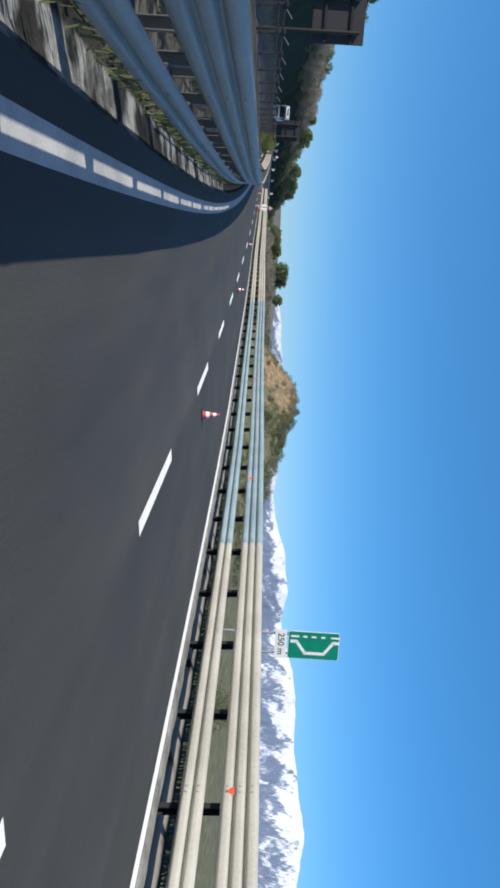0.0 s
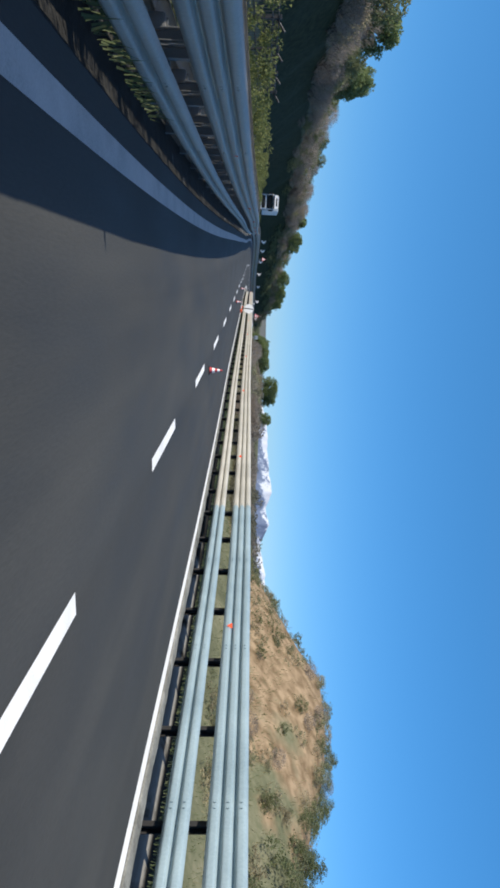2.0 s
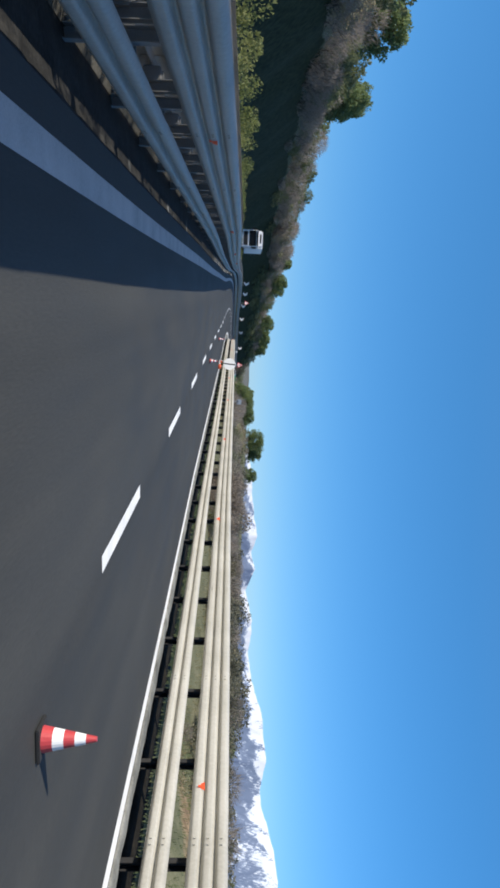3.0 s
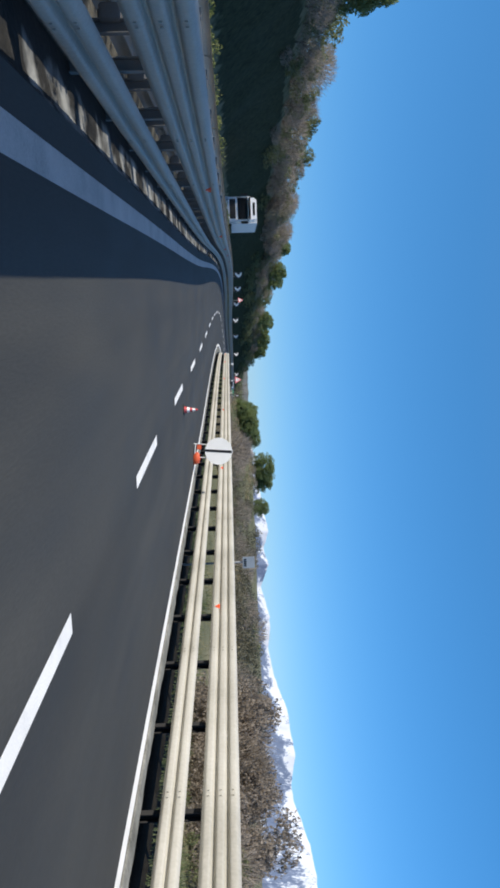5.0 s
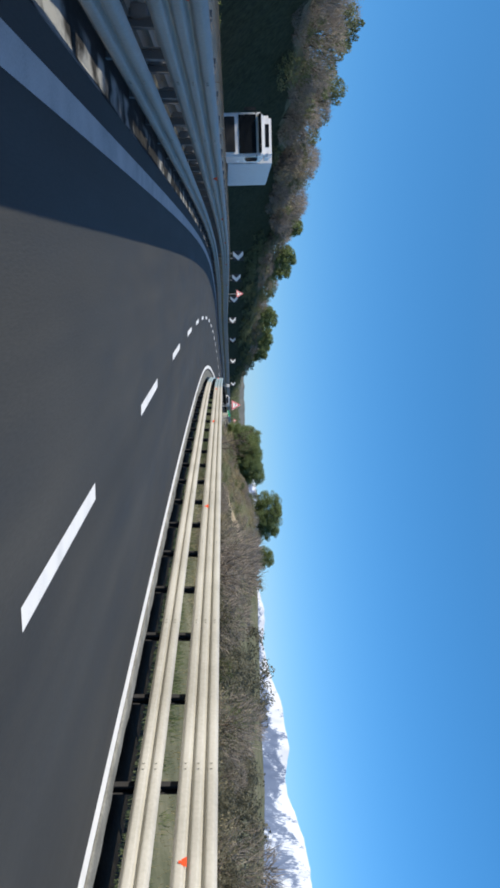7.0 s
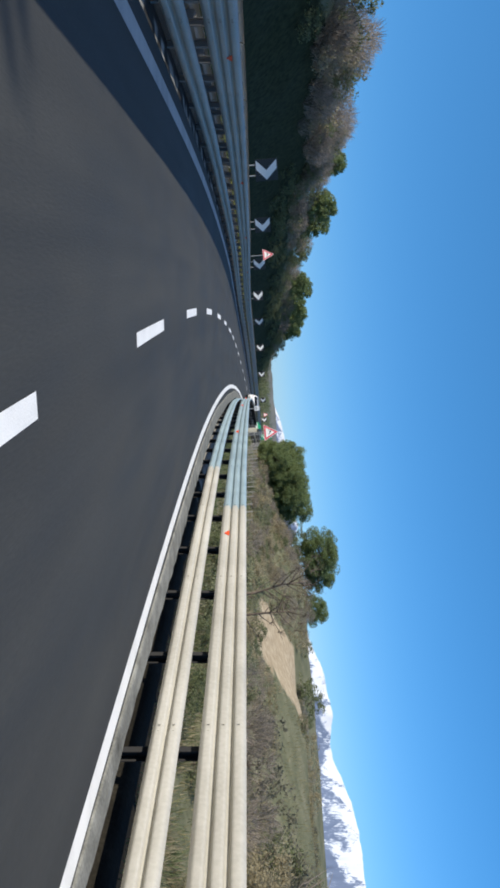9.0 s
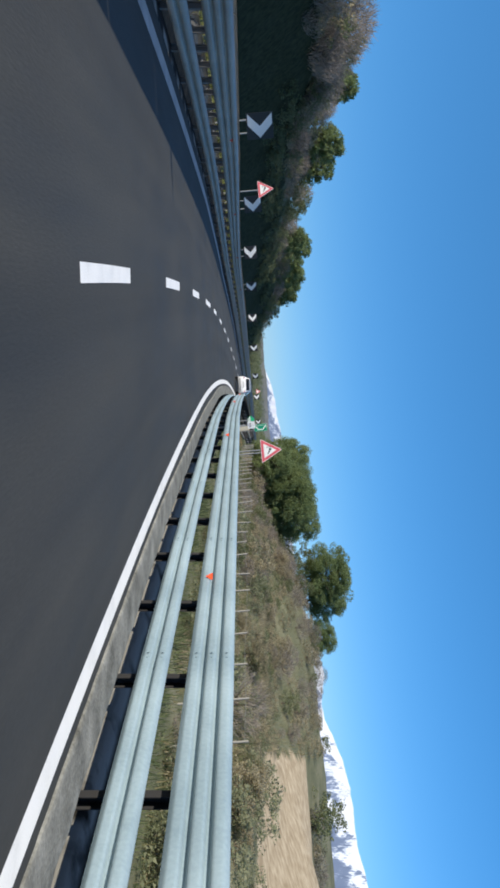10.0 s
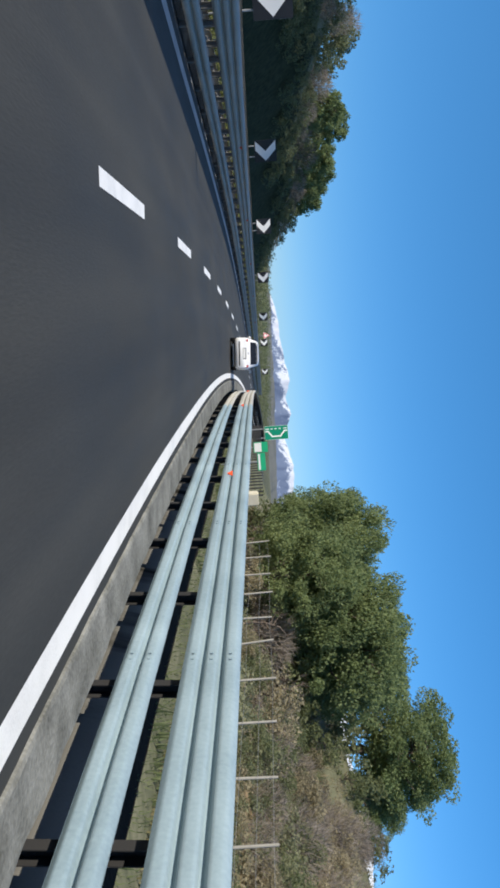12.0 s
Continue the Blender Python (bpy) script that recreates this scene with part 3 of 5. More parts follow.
# ---- far hills and snow mountains ----
def far_ridge(name, profile, dist, depth, rows, mat, label, rough_amp, base=-30.0):
    """A mountain range: azimuth and elevation of the crest in degrees, at a distance; its near face falls towards us."""
    az = [p[0] for p in profile]
    el = [p[1] for p in profile]
    eye = Vector((-8.0, 100.0, 1.5))
    verts, faces = [], []
    n = int((az[-1] - az[0]) / 0.12)
    for i in range(n + 1):
        a = az[0] + (az[-1] - az[0]) * i / n
        e = float(np.interp(a, az, el))
        e += 0.07 * noise.fractal(Vector((a * 1.3, 0.5, 0)), 1.0, 2.0, 4) * min(1.0, e)
        top = dist * math.tan(radians(e))
        for j in range(rows + 1):
            t = j / rows
            rr = dist - depth * t
            rib = noise.fractal(Vector((a * 2.6 + t * 2.4, t * 3.0, 4.0)), 0.9, 2.2, 6)
            z = base + (top - base) * (1 - t) ** 1.15 + rough_amp * min(1.0, e / 3.5) ** 2 * rib * t * (1 - t) * 3.0
            aa = radians(a + 0.5 * rib * t * (1 - t))
            verts.append(eye + Vector((math.sin(aa) * rr, math.cos(aa) * rr, z)))
    k = rows + 1
    for i in range(n):
        for j in range(rows):
            a = i * k + j
            faces.append((a, a + 1, a + k + 1, a + k))
    me = raw_mesh(name, verts, faces, mat, True)
    down = me.color_attributes.new("down", "FLOAT_COLOR", "POINT")
    down.data.foreach_set("color", [c for i in range(n + 1) for j in range(rows + 1) for c in (j / rows, min(1.0, float(np.interp(az[0] + (az[-1] - az[0]) * i / n, az, el)) / 4.5), az[0] + (az[-1] - az[0]) * i / n, 1)])
    ob = new(name, me)
    return tagged(ob, label, "mountain" if "snow" in label else "hill", kind="structure")


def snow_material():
    """Snow on the crest and in the gullies, thinning downhill to rock tinted blue-grey for distance haze; gullies run
    down the slope.
    """
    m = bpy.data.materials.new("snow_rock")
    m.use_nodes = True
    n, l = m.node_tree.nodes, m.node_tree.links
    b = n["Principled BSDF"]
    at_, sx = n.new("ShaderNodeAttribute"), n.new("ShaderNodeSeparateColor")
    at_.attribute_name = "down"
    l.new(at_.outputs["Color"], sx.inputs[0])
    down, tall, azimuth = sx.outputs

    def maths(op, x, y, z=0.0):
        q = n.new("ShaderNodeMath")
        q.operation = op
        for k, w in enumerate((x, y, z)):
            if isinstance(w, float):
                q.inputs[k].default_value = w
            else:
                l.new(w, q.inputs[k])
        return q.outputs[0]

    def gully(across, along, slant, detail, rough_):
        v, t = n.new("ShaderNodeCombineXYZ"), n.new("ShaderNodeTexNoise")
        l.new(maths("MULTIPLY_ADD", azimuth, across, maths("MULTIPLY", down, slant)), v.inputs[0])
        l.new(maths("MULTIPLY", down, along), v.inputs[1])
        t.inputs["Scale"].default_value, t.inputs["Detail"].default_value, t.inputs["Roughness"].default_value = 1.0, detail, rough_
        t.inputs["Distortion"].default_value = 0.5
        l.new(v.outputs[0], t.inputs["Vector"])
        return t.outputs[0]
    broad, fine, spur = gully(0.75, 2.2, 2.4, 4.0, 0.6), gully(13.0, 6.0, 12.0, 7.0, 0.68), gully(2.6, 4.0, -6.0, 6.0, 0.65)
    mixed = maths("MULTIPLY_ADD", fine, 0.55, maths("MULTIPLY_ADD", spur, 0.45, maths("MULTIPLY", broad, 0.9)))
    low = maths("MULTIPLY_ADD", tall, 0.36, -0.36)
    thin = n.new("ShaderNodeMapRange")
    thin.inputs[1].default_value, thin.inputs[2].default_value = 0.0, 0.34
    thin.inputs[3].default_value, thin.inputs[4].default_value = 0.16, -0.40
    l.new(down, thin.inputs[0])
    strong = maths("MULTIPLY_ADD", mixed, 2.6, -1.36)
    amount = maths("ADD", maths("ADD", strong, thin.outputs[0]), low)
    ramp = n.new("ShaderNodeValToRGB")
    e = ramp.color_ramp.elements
    # aerial haze is mixed into both the rock and the snow tones
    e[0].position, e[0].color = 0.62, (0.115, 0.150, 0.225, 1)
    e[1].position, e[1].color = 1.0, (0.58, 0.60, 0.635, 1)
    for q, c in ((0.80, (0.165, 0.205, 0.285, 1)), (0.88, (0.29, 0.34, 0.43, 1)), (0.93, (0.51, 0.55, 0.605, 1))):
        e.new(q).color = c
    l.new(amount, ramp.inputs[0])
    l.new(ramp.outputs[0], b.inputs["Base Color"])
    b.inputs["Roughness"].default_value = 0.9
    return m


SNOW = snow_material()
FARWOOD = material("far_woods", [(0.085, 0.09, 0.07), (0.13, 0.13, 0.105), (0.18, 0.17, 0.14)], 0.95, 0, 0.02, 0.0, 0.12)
far_ridge("snow_mountains", [(2, 0.6), (4, 1.1), (5.2, 1.5), (6.3, 1.74), (7.7, 1.8), (9, 1.95), (10.6, 2.25), (11.8, 1.9), (13.1, 2.2), (14.6, 1.55), (16.8, 2.1), (17.7, 2.12), (19, 1.9), (20.3, 2.1), (21.4, 2.4), (23.6, 3.12), (24.9, 3.2), (26.3, 3.4), (28, 3.03), (29.2, 3.1), (30.2, 3.5), (31.8, 4.0), (33.2, 4.25), (34.6, 4.36), (36.1, 4.3), (37.2, 4.34), (38.2, 4.55), (40.2, 4.75), (42.3, 5.2), (44.3, 4.95), (48, 4.4), (56, 3.4), (66, 2.4)], 4750, 620, 26, SNOW, "far snow-covered mountains above rocky slopes tinted blue-grey for haze", 11)
far_ridge("wooded_hill", [(-40, 0.6), (-20, 1.0), (-8, 1.1), (0, 1.2), (6, 1.15), (12, 1.0), (20, 0.6), (30, 0.35), (45, 0.3), (60, 0.3)], 1300, 500, 5, FARWOOD, "low grey-brown wooded hills in the distance", 6, -12)


# ---- plants ----
def leaf_cloud(rng, centres, radii, per, size, flat=0.8, keep=None):
    """Leaves scattered round clump centres; a numpy array of vertices, three a leaf."""
    c = np.repeat(centres, per, axis=0)
    r = np.repeat(radii, per)
    d = rng.normal(size=(len(c), 3))
    d /= np.linalg.norm(d, axis=1)[:, None]
    p = c + d * (r * rng.uniform(0.45, 1.0, len(c)) ** 0.7)[:, None] * np.array([1, 1, flat])
    if keep is not None:
        p = p[keep(p)]
    n = len(p)
    u = rng.normal(size=(n, 3))
    u /= np.linalg.norm(u, axis=1)[:, None]
    w = np.cross(u, rng.normal(size=(n, 3)))
    w /= np.linalg.norm(w, axis=1)[:, None] + 1e-9
    sz = size * rng.uniform(0.6, 1.4, n)[:, None]
    u, w = u * sz, w * sz * 0.55
    return np.stack([p - u - w * 0.6, p + u - w * 0.6, p + w * 1.4], 1).reshape(-1, 3)


def leaf_mesh(name, verts, mat):
    n = len(verts) // 3
    me = bpy.data.meshes.new(name)
    me.vertices.add(len(verts))
    me.vertices.foreach_set("co", verts.astype(np.float32).ravel())
    me.loops.add(3 * n)
    me.loops.foreach_set("vertex_index", np.arange(3 * n, dtype=np.int32))
    me.polygons.add(n)
    me.polygons.foreach_set("loop_start", np.arange(0, 3 * n, 3, dtype=np.int32))
    me.polygons.foreach_set("loop_total", np.full(n, 3, dtype=np.int32))
    me.materials.append(mat)
    me.update(calc_edges=True)
    me.validate()
    return me


def limbs(bm, rng, base, top, r, n, spread, up=0.6):
    """A tapered, slightly bent trunk with limbs; returns the limb ends."""
    ends = []
    base, top = Vector(base), Vector(top)
    pts = [base.lerp(top, t) + Vector((rng.normal() * 0.06, rng.normal() * 0.06, 0)) * (top - base).length * t for t in (0, 0.25, 0.5, 0.75, 1)]
    for k in range(4):
        tube(bm, pts[k], pts[k + 1], r * (1 - 0.2 * k), r * (0.8 - 0.2 * k) + 0.008, 8, False)
    for k in range(n):
        t = rng.uniform(0.35, 1.0)
        q = pts[min(3, int(t * 4))].lerp(pts[min(4, int(t * 4) + 1)], t * 4 % 1)
        a = 2.4 * k + rng.uniform(-0.4, 0.4)
        ln = spread * rng.uniform(0.5, 1.0)
        e = q + Vector((math.cos(a) * ln, math.sin(a) * ln, ln * up * rng.uniform(0.3, 1.2)))
        mid = q.lerp(e, 0.5) + Vector((0, 0, -0.06 * ln))
        tube(bm, q, mid, r * 0.38, r * 0.25, 6, False)
        tube(bm, mid, e, r * 0.25, r * 0.08, 6, False)
        ends.append(e)
    return ends


def make_tree(seed, kind):
    """Meshes of trunk and crown for a tree one metre high; scaled when it is placed."""
    rng = np.random.default_rng(seed)
    bm = bmesh.new()
    if kind in ("pine", "far_pine"):
        near = kind == "pine"
        ends = limbs(bm, rng, (0, 0, 0), (0.02, 0.02, 0.80), 0.030, 26, 0.36, 0.35)
        cs = [np.array(e) * [0.8, 0.8, 1] + [0, 0, 0.03] for e in ends]
        for _ in range(130):
            a, z = rng.uniform(0, 6.28), rng.uniform(0.27 if near else 0.22, 0.95)
            w = 0.46 * math.sin(math.pi * min(1, (z - 0.05) / 1.0)) ** 0.55 * rng.uniform(0.15, 1.0) ** 0.6
            cs.append(np.array([math.cos(a) * w, math.sin(a) * w, z]))
        cs = np.array(cs)
        rad = rng.uniform(0.07, 0.125, len(cs))
        v = leaf_cloud(rng, cs, rad, 260 if near else 44, 0.0106 if near else 0.028, 0.75)
        mat = PINE
    elif kind == "broad":
        ends = limbs(bm, rng, (0, 0, 0), (0.04, 0, 0.6), 0.028, 18, 0.40, 0.7)
        cs = [np.array(e) for e in ends]
        for _ in range(46):
            a, z = rng.uniform(0, 6.28), rng.uniform(0.18, 0.92)
            w = 0.46 * math.sin(math.pi * min(1, z)) ** 0.5 * rng.uniform(0.4, 1.0)
            cs.append(np.array([math.cos(a) * w, math.sin(a) * w, z]))
        cs = np.array(cs)
        v = leaf_cloud(rng, cs, rng.uniform(0.06, 0.13, len(cs)), 36, 0.028, 0.85)
        mat = OAK
    elif kind in ("fine_bush", "fine_scrub", "fine_mass"):
        ends = limbs(bm, rng, (0, 0, 0), (0, 0, 0.4), 0.022, 8, 0.35, 0.8)
        n = 56 if kind == "fine_mass" else 44
        a, z = rng.uniform(0, 6.28, n), rng.uniform(0.06, 0.90, n)
        w = 0.60 * np.cos(math.pi / 2 * z) ** 0.5 * rng.uniform(0.3, 1.0, n)
        cs = np.stack([np.cos(a) * w, np.sin(a) * w, z], 1)
        v = leaf_cloud(rng, cs, rng.uniform(0.08, 0.16, n), 52, 0.022, 0.85)
        mat = BROWN if kind == "fine_scrub" else OAK
    elif kind == "weed":
        ends = limbs(bm, rng, (0, 0, 0), (0, 0, 0.35), 0.03, 4, 0.35, 0.8)
        a, z = rng.uniform(0, 6.28, 26), rng.uniform(0.08, 0.88, 26)
        w = 0.62 * np.cos(math.pi / 2 * z) ** 0.5 * rng.uniform(0.3, 1.0, 26)
        cs = np.stack([np.cos(a) * w, np.sin(a) * w, z], 1)
        v = leaf_cloud(rng, cs, rng.uniform(0.10, 0.19, 26), 27, 0.034, 0.8)
        mat = OAK
    elif kind in ("bush", "scrub"):
        ends = limbs(bm, rng, (0, 0, 0), (0, 0, 0.35), 0.03, 8, 0.35, 0.8)
        cs = []
        for _ in range(31 if kind == "bush" else 26):
            a, z = rng.uniform(0, 6.28), rng.uniform(0.08, 0.88)
            w = 0.62 * math.cos(math.pi / 2 * z) ** 0.5 * rng.uniform(0.3, 1.0)
            cs.append(np.array([math.cos(a) * w, math.sin(a) * w, z]))
        cs = np.array(cs)
        v = leaf_cloud(rng, cs, rng.uniform(0.09, 0.18, len(cs)), 25, 0.039, 0.8)
        mat = OAK if kind == "bush" else BROWN
    else:  # bare shrub: many fine upright twigs
        ends = limbs(bm, rng, (0, 0, 0), (0, 0, 0.4), 0.022, 14, 0.42, 1.1)
        n = 820
        a, t = rng.uniform(0, 6.28, n), rng.uniform(0, 1, n)
        w = 0.55 * np.sqrt(rng.uniform(0, 1, n)) * (0.35 + 0.65 * np.sin(np.pi * np.clip(t * 0.9 + 0.1, 0, 1)))
        p = np.stack([np.cos(a) * w, np.sin(a) * w, 0.08 + 0.78 * t], 1)
        d = np.stack([np.cos(a) * 0.6, np.sin(a) * 0.6, np.full(n, 1.0)], 1) + rng.normal(size=(n, 3)) * 0.45
        d /= np.linalg.norm(d, axis=1)[:, None]
        ln = rng.uniform(0.09, 0.22, n)[:, None]
        q = np.cross(d, rng.normal(size=(n, 3)))
        q = q / np.linalg.norm(q, axis=1)[:, None] * 0.0062
        v = np.stack([p - q, p + q, p + d * ln], 1).reshape(-1, 3)
        mat = BARE
    return mesh_of(bm, "trunk", BARK), leaf_mesh("crown", v, mat)


KINDS = {}
for k_, n_ in (("pine", 4), ("far_pine", 4), ("broad", 3), ("bush", 4), ("bare", 4), ("scrub", 3), ("weed", 5), ("fine_bush", 4), ("fine_scrub", 3), ("fine_mass", 3)):
    KINDS[k_] = [make_tree(100 + 17 * i + len(k_), k_) for i in range(n_)]
WORDS = {
    "pine": ("pine_tree", "dark green pine tree with a dense rounded crown", "tree"),
    "far_pine": ("pine_tree", "olive green pine tree on the slope's crest", "tree"),
    "broad": ("tree", "evergreen tree with a dull green rounded crown", "tree"),
    "bush": ("bush", "dull green evergreen bush growing on the slope", "bush"),
    "scrub": ("dry_bush", "brown dried-out bush on the bank", "bush"),
    "bare": ("bare_shrub", "leafless grey-brown shrub with fine twigs", "shrub"),
}
prng = random.Random(5)


def plant(kind, s, v, tall, wide=1.0, group="", sink=0.1):
    name, label, cat = WORDS[kind]
    if v < -20 and s > 228:
        tall *= 1 - 0.2 * sstep(228, 256, s)
    near = kind in ("bush", "scrub") and v > 0 and s < 226 and tall > 0.45 and v < 20
    tr, cr = prng.choice(KINDS["fine_" + kind if near else kind])
    m = Matrix.Translation(lift(s, v) - Vector((0, 0, sink))) @ Matrix.Rotation(prng.uniform(0, 6.28), 4, "Z") @ Matrix.Diagonal((tall * wide, tall * wide, tall, 1))
    ob = thing(name, m, label, cat, group)
    part("trunk", tr, None, ob)
    part("crown", cr, None, ob)
    return ob


THICKET = []


def mingle(s, v, tall, wide, kind="weed"):
    """A small bush that is lost among its neighbours: its leaves join the thicket."""
    cr = prng.choice(KINDS[kind])[1]
    if v < -19 and s > 228:
        tall *= 1 - 0.2 * sstep(228, 256, s)
    co = np.empty(3 * len(cr.vertices), np.float32)
    cr.vertices.foreach_get("co", co)
    a = prng.uniform(0, 6.28)
    turn = np.array([[math.cos(a), math.sin(a), 0], [-math.sin(a), math.cos(a), 0], [0, 0, 1]])
    THICKET.append((co.reshape(-1, 3) * [tall * wide, tall * wide, tall]) @ turn + np.array(lift(s, v) - Vector((0, 0, 0.15))))


def thicket(label, mat=OAK):
    tagged(new("thicket", leaf_mesh("thicket", np.concatenate(THICKET), mat)), label, "undergrowth", kind="stuff")
    THICKET.clear()


# pines beyond the verge near the end
for s, v, tall, wide in ((227.5, 9.8, 4.5, 0.85), (232.8, 9.9, 6.2, 0.66), (229, 13.2, 5.6, 0.8), (232, 15.0, 5.2, 0.9), (236.5, 20.6, 5.2, 1.14), (239, 23.3, 4.5, 1.04), (245.5, 28.3, 4.1, 0.95), (240, 13.0, 5.6, 0.72), (249, 14, 5.2, 0.75)):
    plant("pine", s, v, tall, wide, "pines beyond the verge", 0.2)
for s, v, tall in ((226.5, 11.5, 1.9), (229, 13, 2.2), (231, 15.5, 2.6), (223, 12.5, 1.4), (238, 16, 2.6), (234, 12, 2.2), (228, 16, 2.4), (231, 19, 2.6), (234, 21.5, 2.8), (226, 14.2, 1.8), (237, 25, 2.6), (231.5, 11, 2.0), (240, 11, 2.2)):
    plant("bush" if v > 13.5 else "bare", s, v, 0.6 * tall if v > 13.5 else tall, 1.1, "bushes under the pines")
for k in range(46):
    s, v = prng.uniform(212, 236), prng.uniform(9.2, 17)
    plant("bush" if s > 221 and v > 10 and k % 4 else ("bush", "bare", "scrub")[k % 3], s, v, prng.uniform(0.8, 1.7), 1.2, "undergrowth below the pines")
for s, v, tall in ((204, 26, 1.5), (207, 28, 1.6), (201, 25, 1.3)):
    plant("bush", s, v, tall, 1.3, "bushes behind the sandy bank")
for s, v, tall in ((196, 25.4, 0.8), (189, 25.0, 0.7), (199, 26, 1.0), (202, 25.5, 1.0), (193, 26.5, 0.8)):
    plant("bare", s, v, tall, 1.4, "bushes behind the sandy bank")
# low growth on the bank along the curve
for k in range(150):
    s, v = prng.uniform(176, 226), 8.4 + 7.0 * prng.random()
    if on_sand(s, v):
        continue
    kind = ("scrub", "scrub", "bush", "bare", "bush")[k % 5]
    plant(kind, s, v, prng.uniform(0.35, 0.95) * (0.7 if v > 13 else 1.0), 1.35, "low growth on the bank", 0.05)
for k in range(16):
    plant(("bush", "bush", "scrub")[k % 3], prng.uniform(170, 190), prng.uniform(8.8, 11.6), prng.uniform(0.5, 1.0), 1.3, "green bushes at the foot of the bank", 0.05)
for k in range(30):
    plant("bush", prng.uniform(160, 214), prng.uniform(7.0, 9.6), prng.uniform(0.5, 1.1), 1.3, "green bushes at the foot of the bank", 0.05)
for k in range(75):
    s, v = prng.uniform(186, 232), prng.uniform(13, 24.5)
    if not on_sand(s, v):
        plant(("bare", "bare", "bush", "bare", "scrub")[k % 5], s, v, prng.uniform(0.55, 1.1) * (0.4 if s < 200 and v < 19 else 1.0), 1.4, "grey-brown shrubs on the upper bank", 0.05)
for k in range(16):
    plant(("bare", "scrub")[k % 2], prng.uniform(218.5, 225.5), prng.uniform(14, 18), prng.uniform(1.1, 1.6), 1.1, "grey-brown shrubs on the upper bank", 0.05)
# crest of the cut slope
for k in range(170):
    s = 92 + 1.43 * k + prng.uniform(-1, 1)
    v = -23.4 - prng.uniform(0, 6.0)
    if s > 332:
        continue
    roll = prng.random()
    brown = 165 < s < 250 or 100 < s < 120
    kind = ("bare" if roll < 0.68 else "bush") if brown else ("bare" if roll < 0.35 else "bush" if roll < 0.75 else "broad")
    plant(kind, s, v, prng.uniform(2.6, 4.6) * (0.75 if s > 312 else 1.0), prng.uniform(0.8, 1.15), "shrubs on the cut slope's crest", 0.3)
for s, v, tall, wide in ((108, -26, 6.0, 0.8), (121, -27, 6.5, 0.85), (131, -26, 5.4, 0.8), (146, -27, 6.2, 0.8), (146.5, -27.2, 7.4, 0.62), (149.5, -26.8, 7.0, 0.58), (186, -27, 5.0, 0.8), (201, -28, 5.2, 0.8), (243, -27, 5.2, 0.85), (254, -26, 6.6, 0.85), (260, -26, 6.4, 0.8), (281, -25, 5.8, 0.85), (286, -26, 6.6, 0.85), (291, -24.5, 6.0, 0.85), (302, -26, 6.4, 0.8), (306, -25.5, 7.0, 0.75), (70, -29, 5.0, 0.8), (84, -28, 5.6, 0.9), (52, -30, 5.0, 0.9), (96, -27, 5.0, 0.9)):
    plant("far_pine" if s not in (108, 131, 186, 201) else "broad", s, v, tall, wide, "trees on the cut slope's crest", 0.3)
for k in range(85):
    s, v = prng.uniform(95, 325), -prng.uniform(22.4, 24.2)
    brown = 160 < s < 252 or 100 < s < 122
    tall = prng.uniform(1.8, 3.0) * (0.7 if s > 305 else 1.0)
    if prng.random() < (0.7 if brown else 0.35):
        plant("bare", s, v, tall, 1.05, "shrubs on the cut slope's crest", 0.3)
    else:
        mingle(s, v, tall, 1.05)
for k in range(48):
    s = prng.uniform(196, 256) if k % 3 else prng.uniform(96, 135)
    plant("bare" if prng.random() < 0.75 else "scrub", s, -prng.uniform(21.4, 23.2), prng.uniform(2.2, 3.4), 1.1, "brown shrubs at the slope's shoulder", 0.3)
# growth on the shaded slope
for k in range(60):
    s, v = prng.uniform(10, 335), -prng.uniform(21.0, 25.0)
    if prng.random() < 0.6:
        mingle(s, v, prng.uniform(1.2, 2.4), 1.3)
    else:
        plant("bare", s, v, prng.uniform(1.2, 2.4), 1.3, "growth on the cut slope")
# verge: scrub band between the guardrail and the fields
for k in range(190):
    s = prng.uniform(66, 222)
    v = 9.5 + 26 * prng.random() ** 1.4
    if 172 < s < 222 and v > 12 or s < 152 and v < 16.5:
        continue
    roll = prng.random()
    kind = "bare" if roll < (0.5 if s < 165 else 0.3) else "bush" if roll < 0.72 else "scrub"
    plant(kind, s, v, prng.uniform(0.7, 1.9) * (1.15 if v > 18 else 0.9), 1.15, "scrub beyond the verge")
for s, v, tall, kind in ((104, 14, 1.7, "bare"), (108, 16, 1.5, "bush"), (98, 13, 1.9, "bush"), (140, 20, 3.4, "bare"), (147, 18, 3.0, "bare"), (152, 15, 2.9, "bare"), (155.5, 14.0, 3.7, "bare"), (158, 14.2, 3.9, "bare"), (160.5, 14.4, 4.0, "bare"), (162.5, 14.8, 3.8, "bare"), (134, 24, 3.0, "bush"), (204, 13, 1.1, "bare"), (209, 14, 1.1, "bare"), (214, 14, 1.2, "bush"), (218, 13, 1.3, "bush"), (120, 26, 1.6, "bare"), (90, 30, 2.4, "bush"), (78, 34, 2.6, "bare"), (17, 14, 1.3, "bush"), (20, 17, 1.5, "bush"), (5, 15, 1.2, "bush")):
    plant(kind, s, v, tall, 1.0, "scrub beyond the verge")
